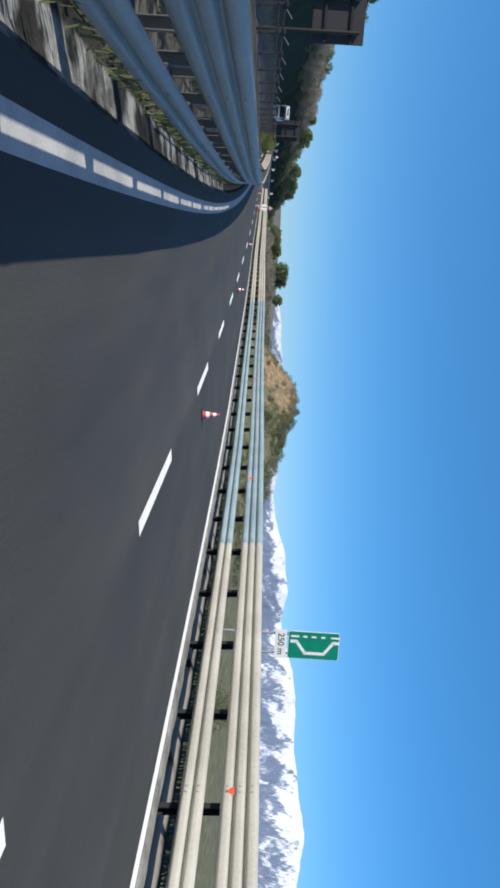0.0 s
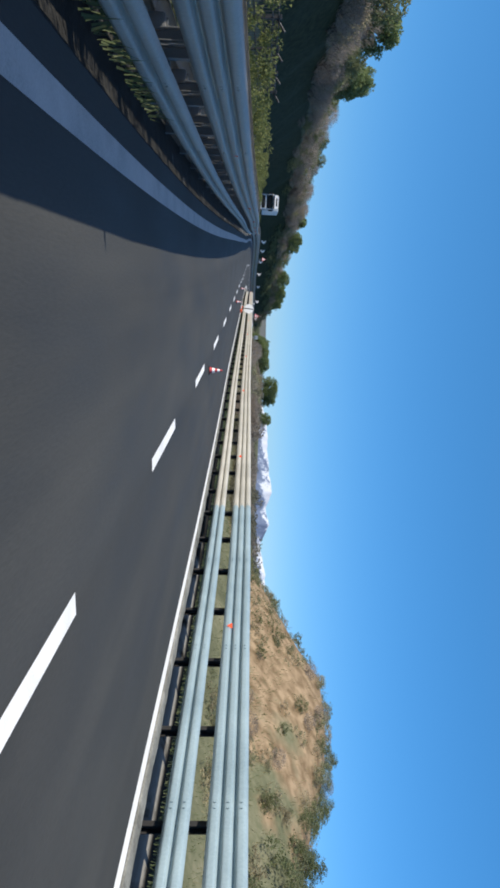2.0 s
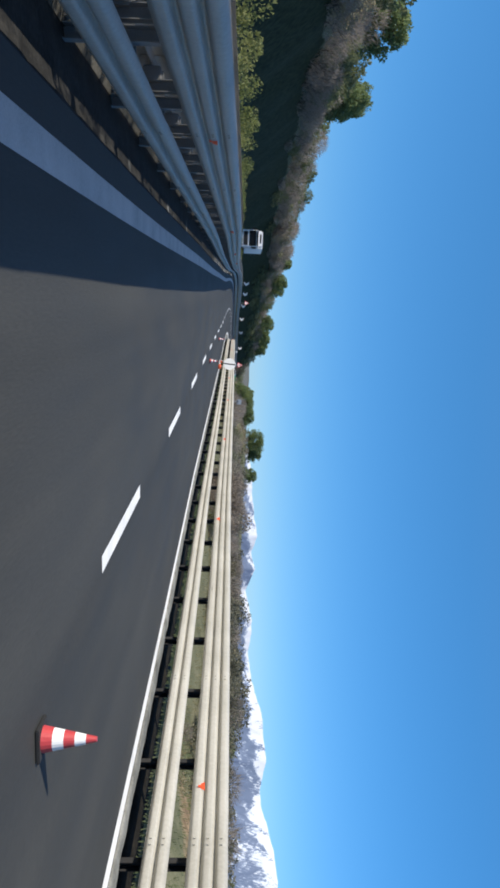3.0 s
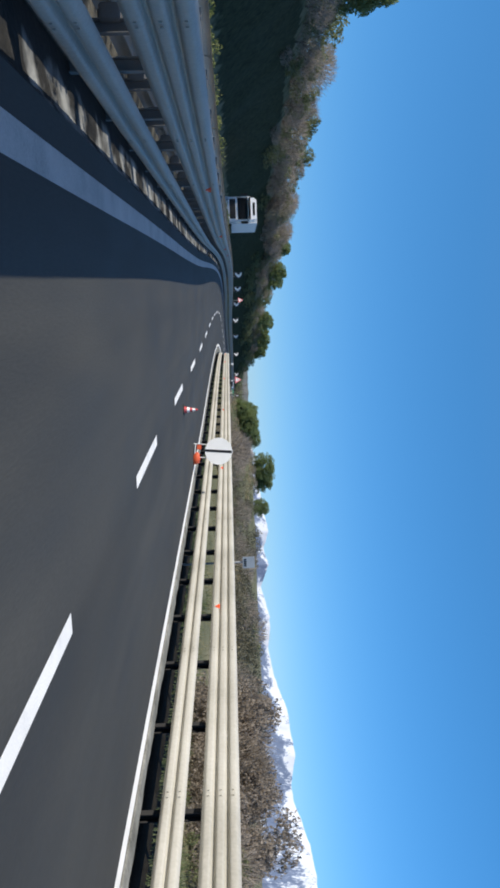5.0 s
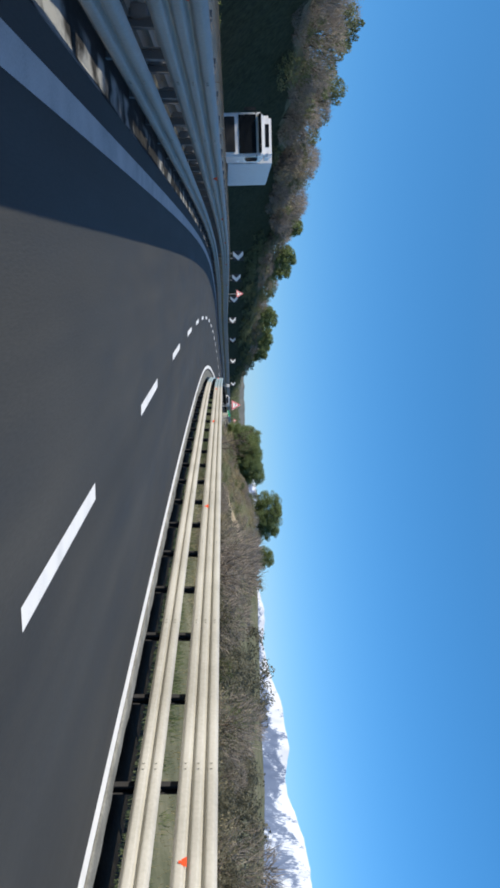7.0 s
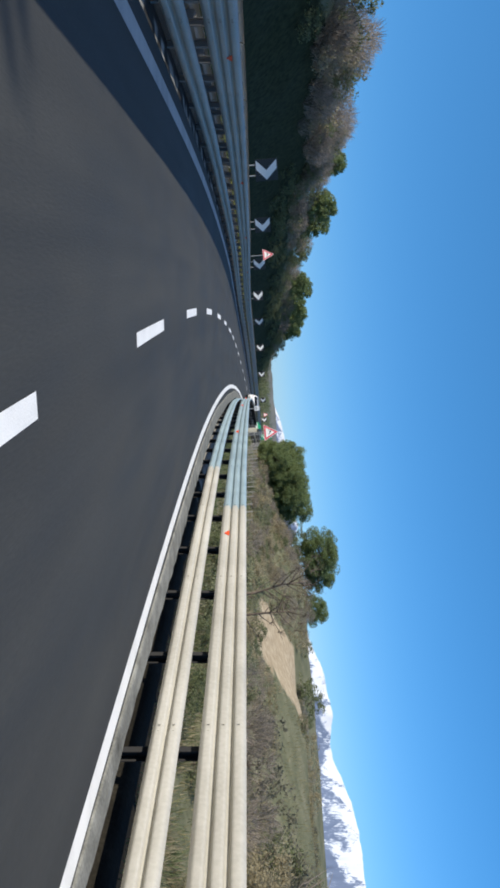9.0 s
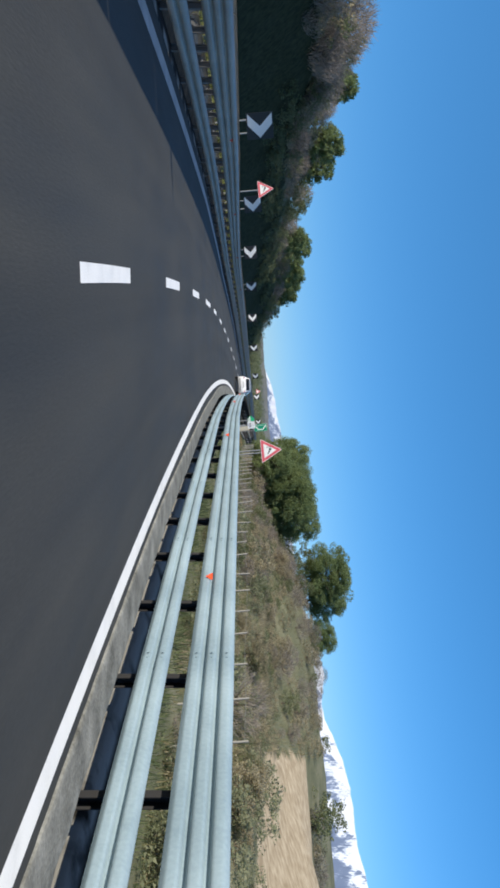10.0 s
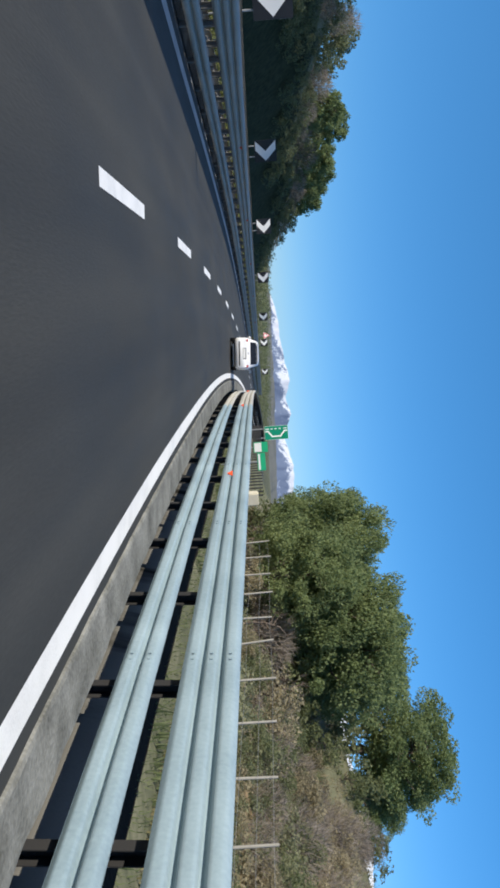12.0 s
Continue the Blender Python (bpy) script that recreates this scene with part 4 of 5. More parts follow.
# on the mound
for k in range(34):
    mingle(prng.gauss(55, 2.2), prng.uniform(13.2, 16), prng.uniform(0.45, 0.85), 1.3)
for k in range(30):
    mingle(prng.uniform(40, 48), prng.uniform(11.5, 14.5), prng.uniform(0.35, 0.65), 1.4)
for k in range(40):
    mingle(prng.uniform(40, 62), prng.uniform(8.2, 12.5), prng.uniform(0.2, 0.42), 1.4)
for k in range(75):
    mingle(prng.uniform(29, 43), prng.uniform(9.5, 16), prng.uniform(0.5, 1.0), 1.2)
thicket("green tufts and bushes on the earth mound")
for k in range(60):
    mingle(prng.uniform(26, 46), prng.uniform(7.6, 15), prng.uniform(0.25, 0.7), 1.4)
for k in range(40):
    mingle(prng.uniform(44, 62), prng.uniform(8.5, 13.5), prng.uniform(0.2, 0.45), 1.4)
thicket("dry brown weeds on the earth mound", BROWN)
for k in range(75):
    mingle(prng.uniform(43, 63), prng.uniform(7.4, 13.2), prng.uniform(0.2, 0.5), 1.5)
thicket("pale grey-green weeds on the earth mound", SAGE)
for k in range(70):
    s, v = prng.uniform(38, 64), prng.uniform(8.5, 15)
    plant("bush" if prng.random() < 0.6 else "bare", s, v, prng.uniform(0.25, 0.6), 1.2, "low tufts on the earth mound", 0.05)
for s, v, tall, kind, wide in ((52.0, 12.8, 0.9, "bush", 1.3), (54, 13.6, 0.9, "bush", 1.2), (47.5, 13, 0.8, "bush", 1.3), (44.5, 12.5, 1.0, "bush", 1.2), (42.5, 12.0, 0.9, "bush", 1.3), (40, 13, 1.0, "scrub", 1.1), (37, 17, 1.2, "bare", 1.1), (33, 18, 1.2, "bush", 1.1)):
    plant(kind, s, v, 0.7 * tall, wide, "bushes on the earth mound")

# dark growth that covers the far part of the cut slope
for k in range(75):
    s, v = 232 + 1.25 * k + prng.uniform(-2, 2), -prng.uniform(19.2, 22.4)
    mingle(s, v, prng.uniform(1.6, 2.8) * (0.6 if s > 312 else 1.0), 1.2)
thicket("dark green thicket covering the shaded cut slope")
# weeds and low bushes over the whole bank
for k in range(330):
    s, v = prng.uniform(168, 226), 8.0 + 8.5 * prng.random() ** 1.3
    if on_sand(s, v):
        continue
    mingle(s, v, prng.uniform(0.45, 1.15) * (0.6 if v > 13 else 1.0), 1.4)
thicket("pale green weeds and low bushes covering the bank", SAGE)
for k in range(120):
    s, v = prng.uniform(184, 232), prng.uniform(14, 25)
    if not on_sand(s, v):
        mingle(s, v, prng.uniform(0.45, 0.9) * (0.4 if s < 200 and v < 19 else 1.0), 1.5)
for k in range(110):
    s, v = prng.uniform(172, 226), prng.uniform(8.2, 16)
    if on_sand(s, v):
        continue
    mingle(s, v, prng.uniform(0.4, 0.8), 1.4)
thicket("brown dried weeds between the green growth of the bank", BROWN)
for k in range(90):
    mingle(prng.uniform(172, 205), 24.6 + 5 * prng.random(), prng.uniform(0.35, 0.7), 1.3)
for k in range(200):
    s = prng.uniform(84, 172)
    v = (17.5 if s < 150 else 13) + 16 * prng.random()
    mingle(s, v, prng.uniform(1.0, 1.75) * (0.7 if 102 < s < 122 else 1.65 if v > 20 else 1.28), 1.15)
for k in range(46):
    mingle(prng.uniform(70, 101), prng.uniform(16.8, 20.5), prng.uniform(1.7, 2.4), 0.95)
thicket("dull grey-olive scrub on the low ground beyond the verge", DULL)
for k in range(22):
    mingle(99.0 + 0.36 * k, prng.uniform(12.0, 14.2), prng.uniform(2.6, 3.5) * (1.0 if 3 < k < 19 else 0.72), 0.72, "fine_mass")
thicket("dense grey-brown scrub standing beyond the verge", BARE)
for k in range(24):
    plant("bare", prng.uniform(70, 118), prng.uniform(17, 21.5), prng.uniform(1.9, 2.6), 1.0, "tall scrub beyond the verge")
for s, v, tall in ((101.5, 12.6, 3.0), (104.5, 13.2, 3.2), (98, 13, 2.2), (128, 19, 2.8), (131, 22, 3.2), (137, 20, 3.0), (166, 10.6, 1.4), (168, 11.8, 1.6), (170, 12.6, 1.5), (165, 12.4, 1.7), (172.5, 12.8, 1.2), (167, 9.8, 1.1), (170.5, 11.2, 1.2), (163.5, 11.4, 1.5)):
    plant("bare", s, v, tall, 0.85, "tall scrub beyond the verge")
plant("far_pine", 296, -25, 6.2, 0.85, "trees on the cut slope's crest", 0.3)
plant("pine", 228.6, 11.7, 5.6, 0.7, "pines beyond the verge", 0.2)
plant("pine", 238, 10.6, 5.0, 0.7, "pines beyond the verge", 0.2)
for s, v, tall in ((233.5, 9.5, 2.2), (230.2, 10.2, 1.9), (235.5, 9.8, 2.0), (229, 15, 2.2), (231, 17.5, 2.4), (227.5, 13.5, 1.8), (232, 13.8, 2.6), (234.5, 18.5, 2.8), (236.5, 18.9, 4.2), (238, 21.0, 3.8), (237.5, 23.0, 3.2)):
    plant("bush", s, v, 0.6 * tall if v > 13.5 else tall, 1.1, "bushes under the pines")


def dead_tree(s, v, tall, seed):
    rng = np.random.default_rng(seed)
    ob = thing("dead_tree", Matrix.Translation(lift(s, v)), "leafless dark tree with thin forked branches", "tree", "bare trees on the bank")
    bm = bmesh.new()
    ends = limbs(bm, rng, (0, 0, -0.2), (0.25, 0.1, tall * 0.8), 0.06, 13, tall * 0.24, 1.0)
    for e in ends:
        for q in range(9):
            d = Vector((rng.normal() * 0.5, rng.normal() * 0.5, rng.uniform(0.1, 1.0))) * tall * 0.12
            tube(bm, e - d * 0.2, e + d, 0.007, 0.002, 4, False)
    part("trunk", bm, BARK, ob)


dead_tree(171.9, 9.0, 4.0, 3)
dead_tree(170.7, 9.2, 3.2, 21)
dead_tree(226.5, 9.7, 2.2, 3)
dead_tree(223.8, 10.0, 1.8, 8)
dead_tree(221.0, 10.6, 1.7, 12)


def undergrowth(seed, n, mat, label, along=(64, 150), across=(12.5, 33), leaf=0.10, fine=0.55):
    """Leaves and twigs of the scrub that covers the verge beyond the grass."""
    rng = np.random.default_rng(seed)
    s, q = rng.uniform(*along, n), rng.uniform(0, 1, n) ** 1.3
    v = across[0] + (across[1] - across[0]) * q
    c = np.array([lift(a, b) + Vector((0, 0, h)) for a, b, h in zip(s, v, rng.uniform(0.0, 0.9, n))])
    me = leaf_mesh("undergrowth", leaf_cloud(rng, c, rng.uniform(3.0, 8.0, n) * leaf, 36, leaf * fine, 0.8), mat)
    tagged(new("undergrowth", me), label, "undergrowth", kind="stuff")


undergrowth(33, 900, OAK, "grey-green scrub on the low ground past the cut slope", (300, 430), (-17, -40), 0.26)
undergrowth(31, 1100, BROWN, "brown dry undergrowth beyond the roadside grass", across=(16.5, 34))
undergrowth(32, 800, DULL, "dull grey-olive undergrowth beyond the roadside grass", across=(16.5, 34))


def hedge():
    rng = np.random.default_rng(7)
    n = 1350
    s = rng.uniform(28, 142, n)
    top = np.interp(s, [28, 48, 54, 66, 82, 103, 113, 119, 129, 142], [1.80, 1.72, 1.67, 1.54, 1.36, 1.17, 0.98, 1.12, 1.18, 1.06]) + rng.normal(0, 0.035, n)
    z = rng.uniform(0.25, 1.0, n) * (top - 0.14)
    v = -6.40 + rng.uniform(-0.26, 0.26, n)
    c = np.array([at(a, b, h) for a, b, h in zip(s, v, z)])
    me = leaf_mesh("hedge", leaf_cloud(rng, c, rng.uniform(0.12, 0.24, n), 78, 0.032, 1.0), HEDGE)
    tagged(new("hedge", me), "sunlit olive-green hedge along the median", "hedge", kind="stuff")


def median_growth(seed, n, a, b, top=0.62):
    """Knee-high weeds that fill the median between the barriers."""
    rng = np.random.default_rng(seed)
    s, z = rng.uniform(a, b, n), rng.uniform(0.05, top, n)
    c = np.array([at(q, w, h) for q, w, h in zip(s, -6.35 + rng.uniform(-0.45, 0.45, n), z)])
    me = leaf_mesh("median_growth", leaf_cloud(rng, c, rng.uniform(0.16, 0.32, n), 28, 0.065, 0.9), HEDGE)
    tagged(new("median_growth", me), "knee-high green weeds filling the median strip", "weeds", kind="stuff")


hedge()
median_growth(41, 560, -12, 46, 0.85)
median_growth(42, 1250, 136, 330)


def grass(name, seed, n, srange, place, tall, mat, label):
    """Blades of grass, three corners each."""
    rng = np.random.default_rng(seed)
    s = rng.uniform(*srange, n)
    ps = [place(a, rng) for a in s]
    p = np.array([lift(a, b) if b > 6.0 or b < -8.3 else at(a, b, 0.0 if b > 0 else 0.03) for a, b in ps])
    h = tall * rng.uniform(0.4, 1.3, n)
    a = rng.uniform(0, 6.28, n)
    wd = np.stack([np.cos(a), np.sin(a), 0 * a], 1) * (0.035 * tall + 0.005)
    tip = p + np.stack([rng.normal(0, 0.25, n) * h, rng.normal(0, 0.25, n) * h, h], 1)
    v = np.stack([p - wd, p + wd, tip], 1).reshape(-1, 3)
    me = bpy.data.meshes.new(name)
    me.from_pydata(v.tolist(), [], np.arange(3 * n).reshape(-1, 3).tolist())
    me.materials.append(mat)
    tagged(new(name, me), label, "grass", kind="stuff")


def off_sand(s, v):
    return (s, 25.0 + 0.2 * (v - 13)) if on_sand(s, v) else (s, v)


grass("grass", 1, 90000, (-14, 265), lambda s, r: (s, 5.2 + 4.6 * r.uniform() ** 1.3), 0.11, GREENGRASS, "short green roadside grass behind the guardrail")
grass("dry_grass", 2, 42000, (60, 265), lambda s, r: off_sand(s, 7.5 + 16 * r.uniform()), 0.22, DRY, "dry yellowed grass on the bank")
grass("median_grass", 3, 9000, (-10, 300), lambda s, r: (s, -7.2 + 1.5 * r.uniform()), 0.13, GREENGRASS, "weeds on the median strip")
grass("median_weeds", 6, 16000, (-8, 215), lambda s, r: (s, -4.40 - 0.5 * r.uniform() if s < 38 and r.uniform() < 0.7 else -5.6 - 0.7 * r.uniform()), 0.26, GREENGRASS, "green weeds growing under the median barrier")
def tuft(s, r, v0, width):
    """A place in one of the denser patches of growth."""
    for _ in range(12):
        a, v = s + r.uniform(-3, 3), v0 + width * r.uniform()
        if noise.noise(Vector((a * 0.7, v * 0.7, 8.0))) > 0.12:
            break
    return a, v


grass("bank_growth", 9, 40000, (150, 232), lambda s, r: off_sand(*tuft(s, r, 7.5, 9.5)), 0.30, BROWN, "brown dead stalks and weeds covering the bank")
grass("bank_greens", 10, 30000, (66, 232), lambda s, r: tuft(s, r, 6.2, 5.5), 0.3, GREENGRASS, "rough green weeds at the foot of the bank")
grass("verge_straw", 8, 20000, (206, 246), lambda s, r: (s, 6.9 + 2.3 * r.uniform()), 0.26, DRY, "straw-coloured dry grass along the verge")
grass("straw_strip", 12, 8000, (212, 230), lambda s, r: (s, 7.3 + 1.4 * r.uniform()), 0.45, STRAW, "tall straw-coloured grass beside the guardrail")
grass("mound_grass", 4, 5000, (34, 68), lambda s, r: (s, 8 + 11 * r.uniform()), 0.16, DRY, "sparse dry grass on the earth mound")


# ---- signs ----
def letters(txt, size, m, mat, parent, name="lettering"):
    cu = bpy.data.curves.new("text", "FONT")
    cu.body, cu.size, cu.align_x, cu.align_y, cu.extrude = txt, size, "CENTER", "CENTER", 0.002
    ob = bpy.data.objects.new("text", cu)
    scene.collection.objects.link(ob)
    bpy.context.view_layer.update()
    me = bpy.data.meshes.new_from_object(ob.evaluated_get(bpy.context.evaluated_depsgraph_get()))
    bpy.data.objects.remove(ob)
    me.materials.clear()
    me.materials.append(mat)
    t = part(name, me, None, parent)
    t.matrix_local = m @ Matrix.Rotation(radians(90), 4, "X")
    return t


def rounded(pts, r, n=4):
    out = []
    k = len(pts)
    for i in range(k):
        p, a, b = Vector(pts[i]), Vector(pts[i - 1]), Vector(pts[(i + 1) % k])
        u, w = (a - p).normalized() * r, (b - p).normalized() * r
        for j in range(n + 1):
            t = j / n
            out.append(tuple((p + u) * (1 - t) ** 2 + p * 2 * t * (1 - t) + (p + w) * t * t))
    return out


def scaled(pts, f, c):
    return [(c[0] + (x - c[0]) * f, c[1] + (z - c[1]) * f) for x, z in pts]


def pole(ob, x, h, r=0.03, y=0.05):
    part("post", made(lambda bm: tube(bm, (x, y, -0.6), (x, y, h), r, None, 12)), GREY, ob, "galvanised steel post")


def triangle_sign(s, v, low, side, label, group, posts=1):
    ob = thing("warning_sign", stand(s, v, 0, -10), label, "road sign", group)
    hh = side * 0.866
    tri = [(-side / 2, low), (side / 2, low), (0, low + hh)]
    c = (0, low + hh / 3)
    part("board", made(lambda bm: prism(bm, rounded(tri, 0.06), 0.0, 0.012)), WHITE, ob)
    bm = bmesh.new()
    prism(bm, rounded(scaled(tri, 0.95, c), 0.055), -0.003, 0.002)
    part("border", bm, RED, ob, "red border")
    part("field", made(lambda b: prism(b, rounded(scaled(tri, 0.60, c), 0.03), -0.006, -0.002)), WHITE, ob, "white field")

    def picto(b):
        k = side
        for x, z, r in ((-0.05, 0.09, 0.06), (0.04, 0.045, 0.045), (0.11, 0.0, 0.032)):
            prism(b, [(k * x + k * r * math.cos(t * 0.7854) * 0.8, c[1] + k * z + k * r * math.sin(t * 0.7854)) for t in range(8)], -0.009, -0.005)
        prism(b, [(k * -0.02 + q[0] * k, c[1] + q[1] * k) for q in ((-0.13, -0.07), (-0.11, -0.07), (-0.11, 0.17), (-0.13, 0.17))], -0.009, -0.005)
    part("pictogram", made(picto), BLACK, ob, "black pictogram")
    for x in ([0] if posts == 1 else [-0.06, 0.08]):
        pole(ob, x, low + hh * 0.7)
    part("bracket", made(lambda b: (box(b, (0, 0.03, low + 0.15), (0.3, 0.03, 0.04)), box(b, (0, 0.03, low + hh * 0.5), (0.2, 0.03, 0.04)))), GREY, ob)
    return ob


triangle_sign(204.0, 7.0, 2.15, 1.2, "red-bordered triangular warning sign on a steel post", "warning signs", 2)
triangle_sign(205.5, -5.9, 2.15, 0.92, "red-bordered triangular warning sign on the median", "warning signs")
triangle_sign(300.0, -6.0, 1.9, 0.9, "red-bordered triangular warning sign on the median", "warning signs")


def chevron_sign(s, v, turn):
    ob = thing("chevron_sign", stand(s, v, 0, turn), "black curve board with one white chevron", "road sign", "chevron boards along the curve")
    part("board", made(lambda b: prism(b, rounded([(-0.45, 1.46), (0.45, 1.46), (0.45, 2.36), (-0.45, 2.36)], 0.03), 0.0, 0.015)), BLACK, ob)
    part("chevron", made(lambda b: prism(b, [(-0.42, 1.50), (-0.05, 1.50), (0.40, 1.91), (-0.05, 2.32), (-0.42, 2.32), (0.0, 1.91)], -0.004, 0.0)), WHITE, ob, "white chevron pointing along the curve")
    for x in (-0.22, 0.22):
        pole(ob, x, 2.2, 0.025, 0.045)
    part("bracket", made(lambda b: [box(b, (0, 0.028, z), (0.8, 0.025, 0.04)) for z in (1.65, 2.15)]), GREY, ob)


for s, turn in ((180, 36), (193, 36), (207, 35), (221.3, 12), (235.3, 36), (251, 10), (268.5, 20), (287, 30), (302, 12), (321, 20)):
    chevron_sign(s, -5.52, turn)


def lane_sign(s, v, low, txt, w=0.76, h=1.30):
    ob = thing("lane_sign", stand(s, v, 0, -8), "green motorway sign with a white lane diagram", "road sign", "green lane signs")
    part("board", made(lambda b: prism(b, rounded([(-w / 2, low), (w / 2, low), (w / 2, low + h), (-w / 2, low + h)], 0.05), 0, 0.015)), WHITE, ob)
    part("field", made(lambda b: prism(b, rounded([(-w / 2 + 0.011, low + 0.011), (w / 2 - 0.011, low + 0.011), (w / 2 - 0.011, low + h - 0.011), (-w / 2 + 0.011, low + h - 0.011)], 0.045), -0.004, 0.0)), GREEN, ob, "green field")

    def stroke(b, a, c, t):
        a, c = Vector(a), Vector(c)
        n = Vector((-(c - a).y, (c - a).x)).normalized() * t / 2
        prism(b, [tuple(a + n), tuple(a - n), tuple(c - n), tuple(c + n)], -0.008, -0.004)

    def diagram(b):
        for z0, z1 in ((0.06, 0.26), (0.36, 0.46), (0.56, 0.68), (0.80, 0.90), (1.04, 1.24)):
            stroke(b, (-0.22, low + z0), (-0.22, low + z1), 0.045)
        for a, c in (((-0.09, 0.05), (-0.09, 0.22)), ((-0.09, 0.20), (0.20, 0.42)), ((0.20, 0.38), (0.20, 0.90)), ((0.20, 0.88), (-0.09, 1.10)), ((-0.09, 1.07), (-0.09, 1.25))):
            stroke(b, (a[0], low + a[1]), (c[0], low + c[1]), 0.075)
    part("diagram", made(diagram), WHITE, ob, "white lane diagram")
    if txt:
        pl = part("plate", made(lambda b: prism(b, rounded([(-0.36, low - 0.33), (0.36, low - 0.33), (0.36, low - 0.04), (-0.36, low - 0.04)], 0.03), 0, 0.012)), WHITE, ob, "white distance plate")
        letters(txt, 0.22, Matrix.Translation((0, -0.003, low - 0.185)), BLACK, pl)
    for x in (-0.25, 0.25):
        pole(ob, x, low + h - 0.1)
    return ob


lane_sign(9.0, 6.5, 1.97, "250 m", 0.70, 1.25)
lane_sign(245.5, 6.8, 1.75, "")


def small_plate(s, v, low, w, h, label, rows, post_h, face=None):
    ob = thing("distance_plate", stand(s, v, 0), label, "road sign", "small plates on posts")
    part("board", made(lambda b: prism(b, rounded([(-w / 2, low), (w / 2, low), (w / 2, low + h), (-w / 2, low + h)], 0.03), 0, 0.012)), face or WHITE, ob)
    for txt, size, z in rows:
        letters(txt, size, Matrix.Translation((0, -0.003, low + z)), BLACK, ob)
    pole(ob, 0, post_h)
    return ob


kp = small_plate(197.2, 5.0, 1.60, 0.29, 0.30, "white kilometre plate with black figures", [("204", 0.12, 0.09), ("I", 0.10, 0.22)], 2.0)
part("rear_plate", made(lambda b: box(b, (-0.13, 0.09, 1.75), (0.012, 0.12, 0.26))), GREY, kp, "grey plate facing the other way")
pl = small_plate(100.5, 5.1, 1.55, 0.34, 0.34, "grey-white distance plate on a thin post", [], 1.8, plain("faded_sheeting", (0.42, 0.46, 0.50), 0.5))
part("bars", made(lambda b: [prism(b, [(x - 0.022, 1.585), (x + 0.022, 1.585), (x + 0.022, 1.66), (x - 0.022, 1.66)], -0.004, 0.0) for x in (-0.09, -0.03, 0.03, 0.09)]), BLACK, pl)
for s, v, w, z0, z1, cut in ((233.8, 6.35, 0.42, 1.26, 1.83, 0.55), (229.7, 6.35, 0.62, 1.42, 1.70, 0.35)):
    q = thing("green_plate", stand(s, v, 0), "small green and white sign on a post", "road sign", "small green signs")
    part("board", made(lambda b: prism(b, rounded([(-w / 2, z0), (w / 2, z0), (w / 2, z1), (-w / 2, z1)], 0.03), 0, 0.012)), plain("bright_green_sheeting", (0.02, 0.42, 0.20), 0.4), q)
    part("panel", made(lambda b: prism(b, [(-w / 2 + 0.03, z0 + 0.03), (w / 2 - 0.03, z0 + 0.03), (w / 2 - 0.03, z0 + cut * (z1 - z0)), (-w / 2 + 0.03, z0 + cut * (z1 - z0))], -0.004, 0)), WHITE, q, "white lower panel")
    pole(q, 0, z1 - 0.05)


def sign_back(s, v, low, w, h):
    ob = thing("sign_back", stand(s, v, 0), "back of a road sign facing the other carriageway, darkened for shade", "road sign", "signs of the other carriageway")
    # shade on the board and its posts is put into near-black colours
    part("board", made(lambda b: box(b, (0, 0, low + h / 2), (w, 0.02, h), 0.004)), plain("shade_dark_aluminium", (0.035, 0.035, 0.037), 0.7, 0.0), ob)
    part("stiffener", made(lambda b: [box(b, (0, -0.025, low + h * t), (w * 0.96, 0.03, 0.05)) for t in (0.25, 0.75)]), POST, ob)
    for x in (-w * 0.3, w * 0.3):
        part("post", made(lambda b: tube(b, (x, -0.06, -0.6), (x, -0.06, low + h * 0.9), 0.035, None, 12)), POST, ob)


sign_back(8.6, -7.25, 2.3, 1.0, 1.0)
sign_back(33.5, -7.0, 2.1, 0.95, 0.9)


# ---- cones, the end-of-restriction sign ----
def cone_mesh():
    holder = bpy.data.objects.new("traffic_cone", None)
    scene.collection.objects.link(holder)
    part("base", made(lambda b: box(b, (0, 0, 0.02), (0.34, 0.34, 0.04), 0.01)), RUBBER, holder, "black rubber base")
    for k in range(5):
        z0, z1 = 0.04 + 0.106 * k, 0.04 + 0.106 * (k + 1)
        r = lambda z: 0.13 - 0.105 * (z - 0.04) / 0.53
        part("band", made(lambda b: tube(b, (0, 0, z0), (0, 0, z1), r(z0), r(z1), 20)), CONERED if k % 2 == 0 else WHITE, holder, "red band" if k % 2 == 0 else "white band")
    tagged(holder, "red and white striped traffic cone on the asphalt", "traffic cone", "cones on the lane")
    return holder


cone = cone_mesh()
cone.scale = (0.72, 0.72, 0.70)
CONES = ((8.4, 0.70), (30.3, 0.45), (50.0, 0.38), (82.9, 0.62), (100.6, 0.66))
cone.matrix_world = stand(CONES[0][0], CONES[0][1], 0.0, 0, True) @ Matrix.Diagonal((0.72, 0.72, 0.70, 1))
for s, v in CONES[1:]:
    copy_thing(cone, stand(s, v, 0.0, prng.uniform(-30, 30), True))


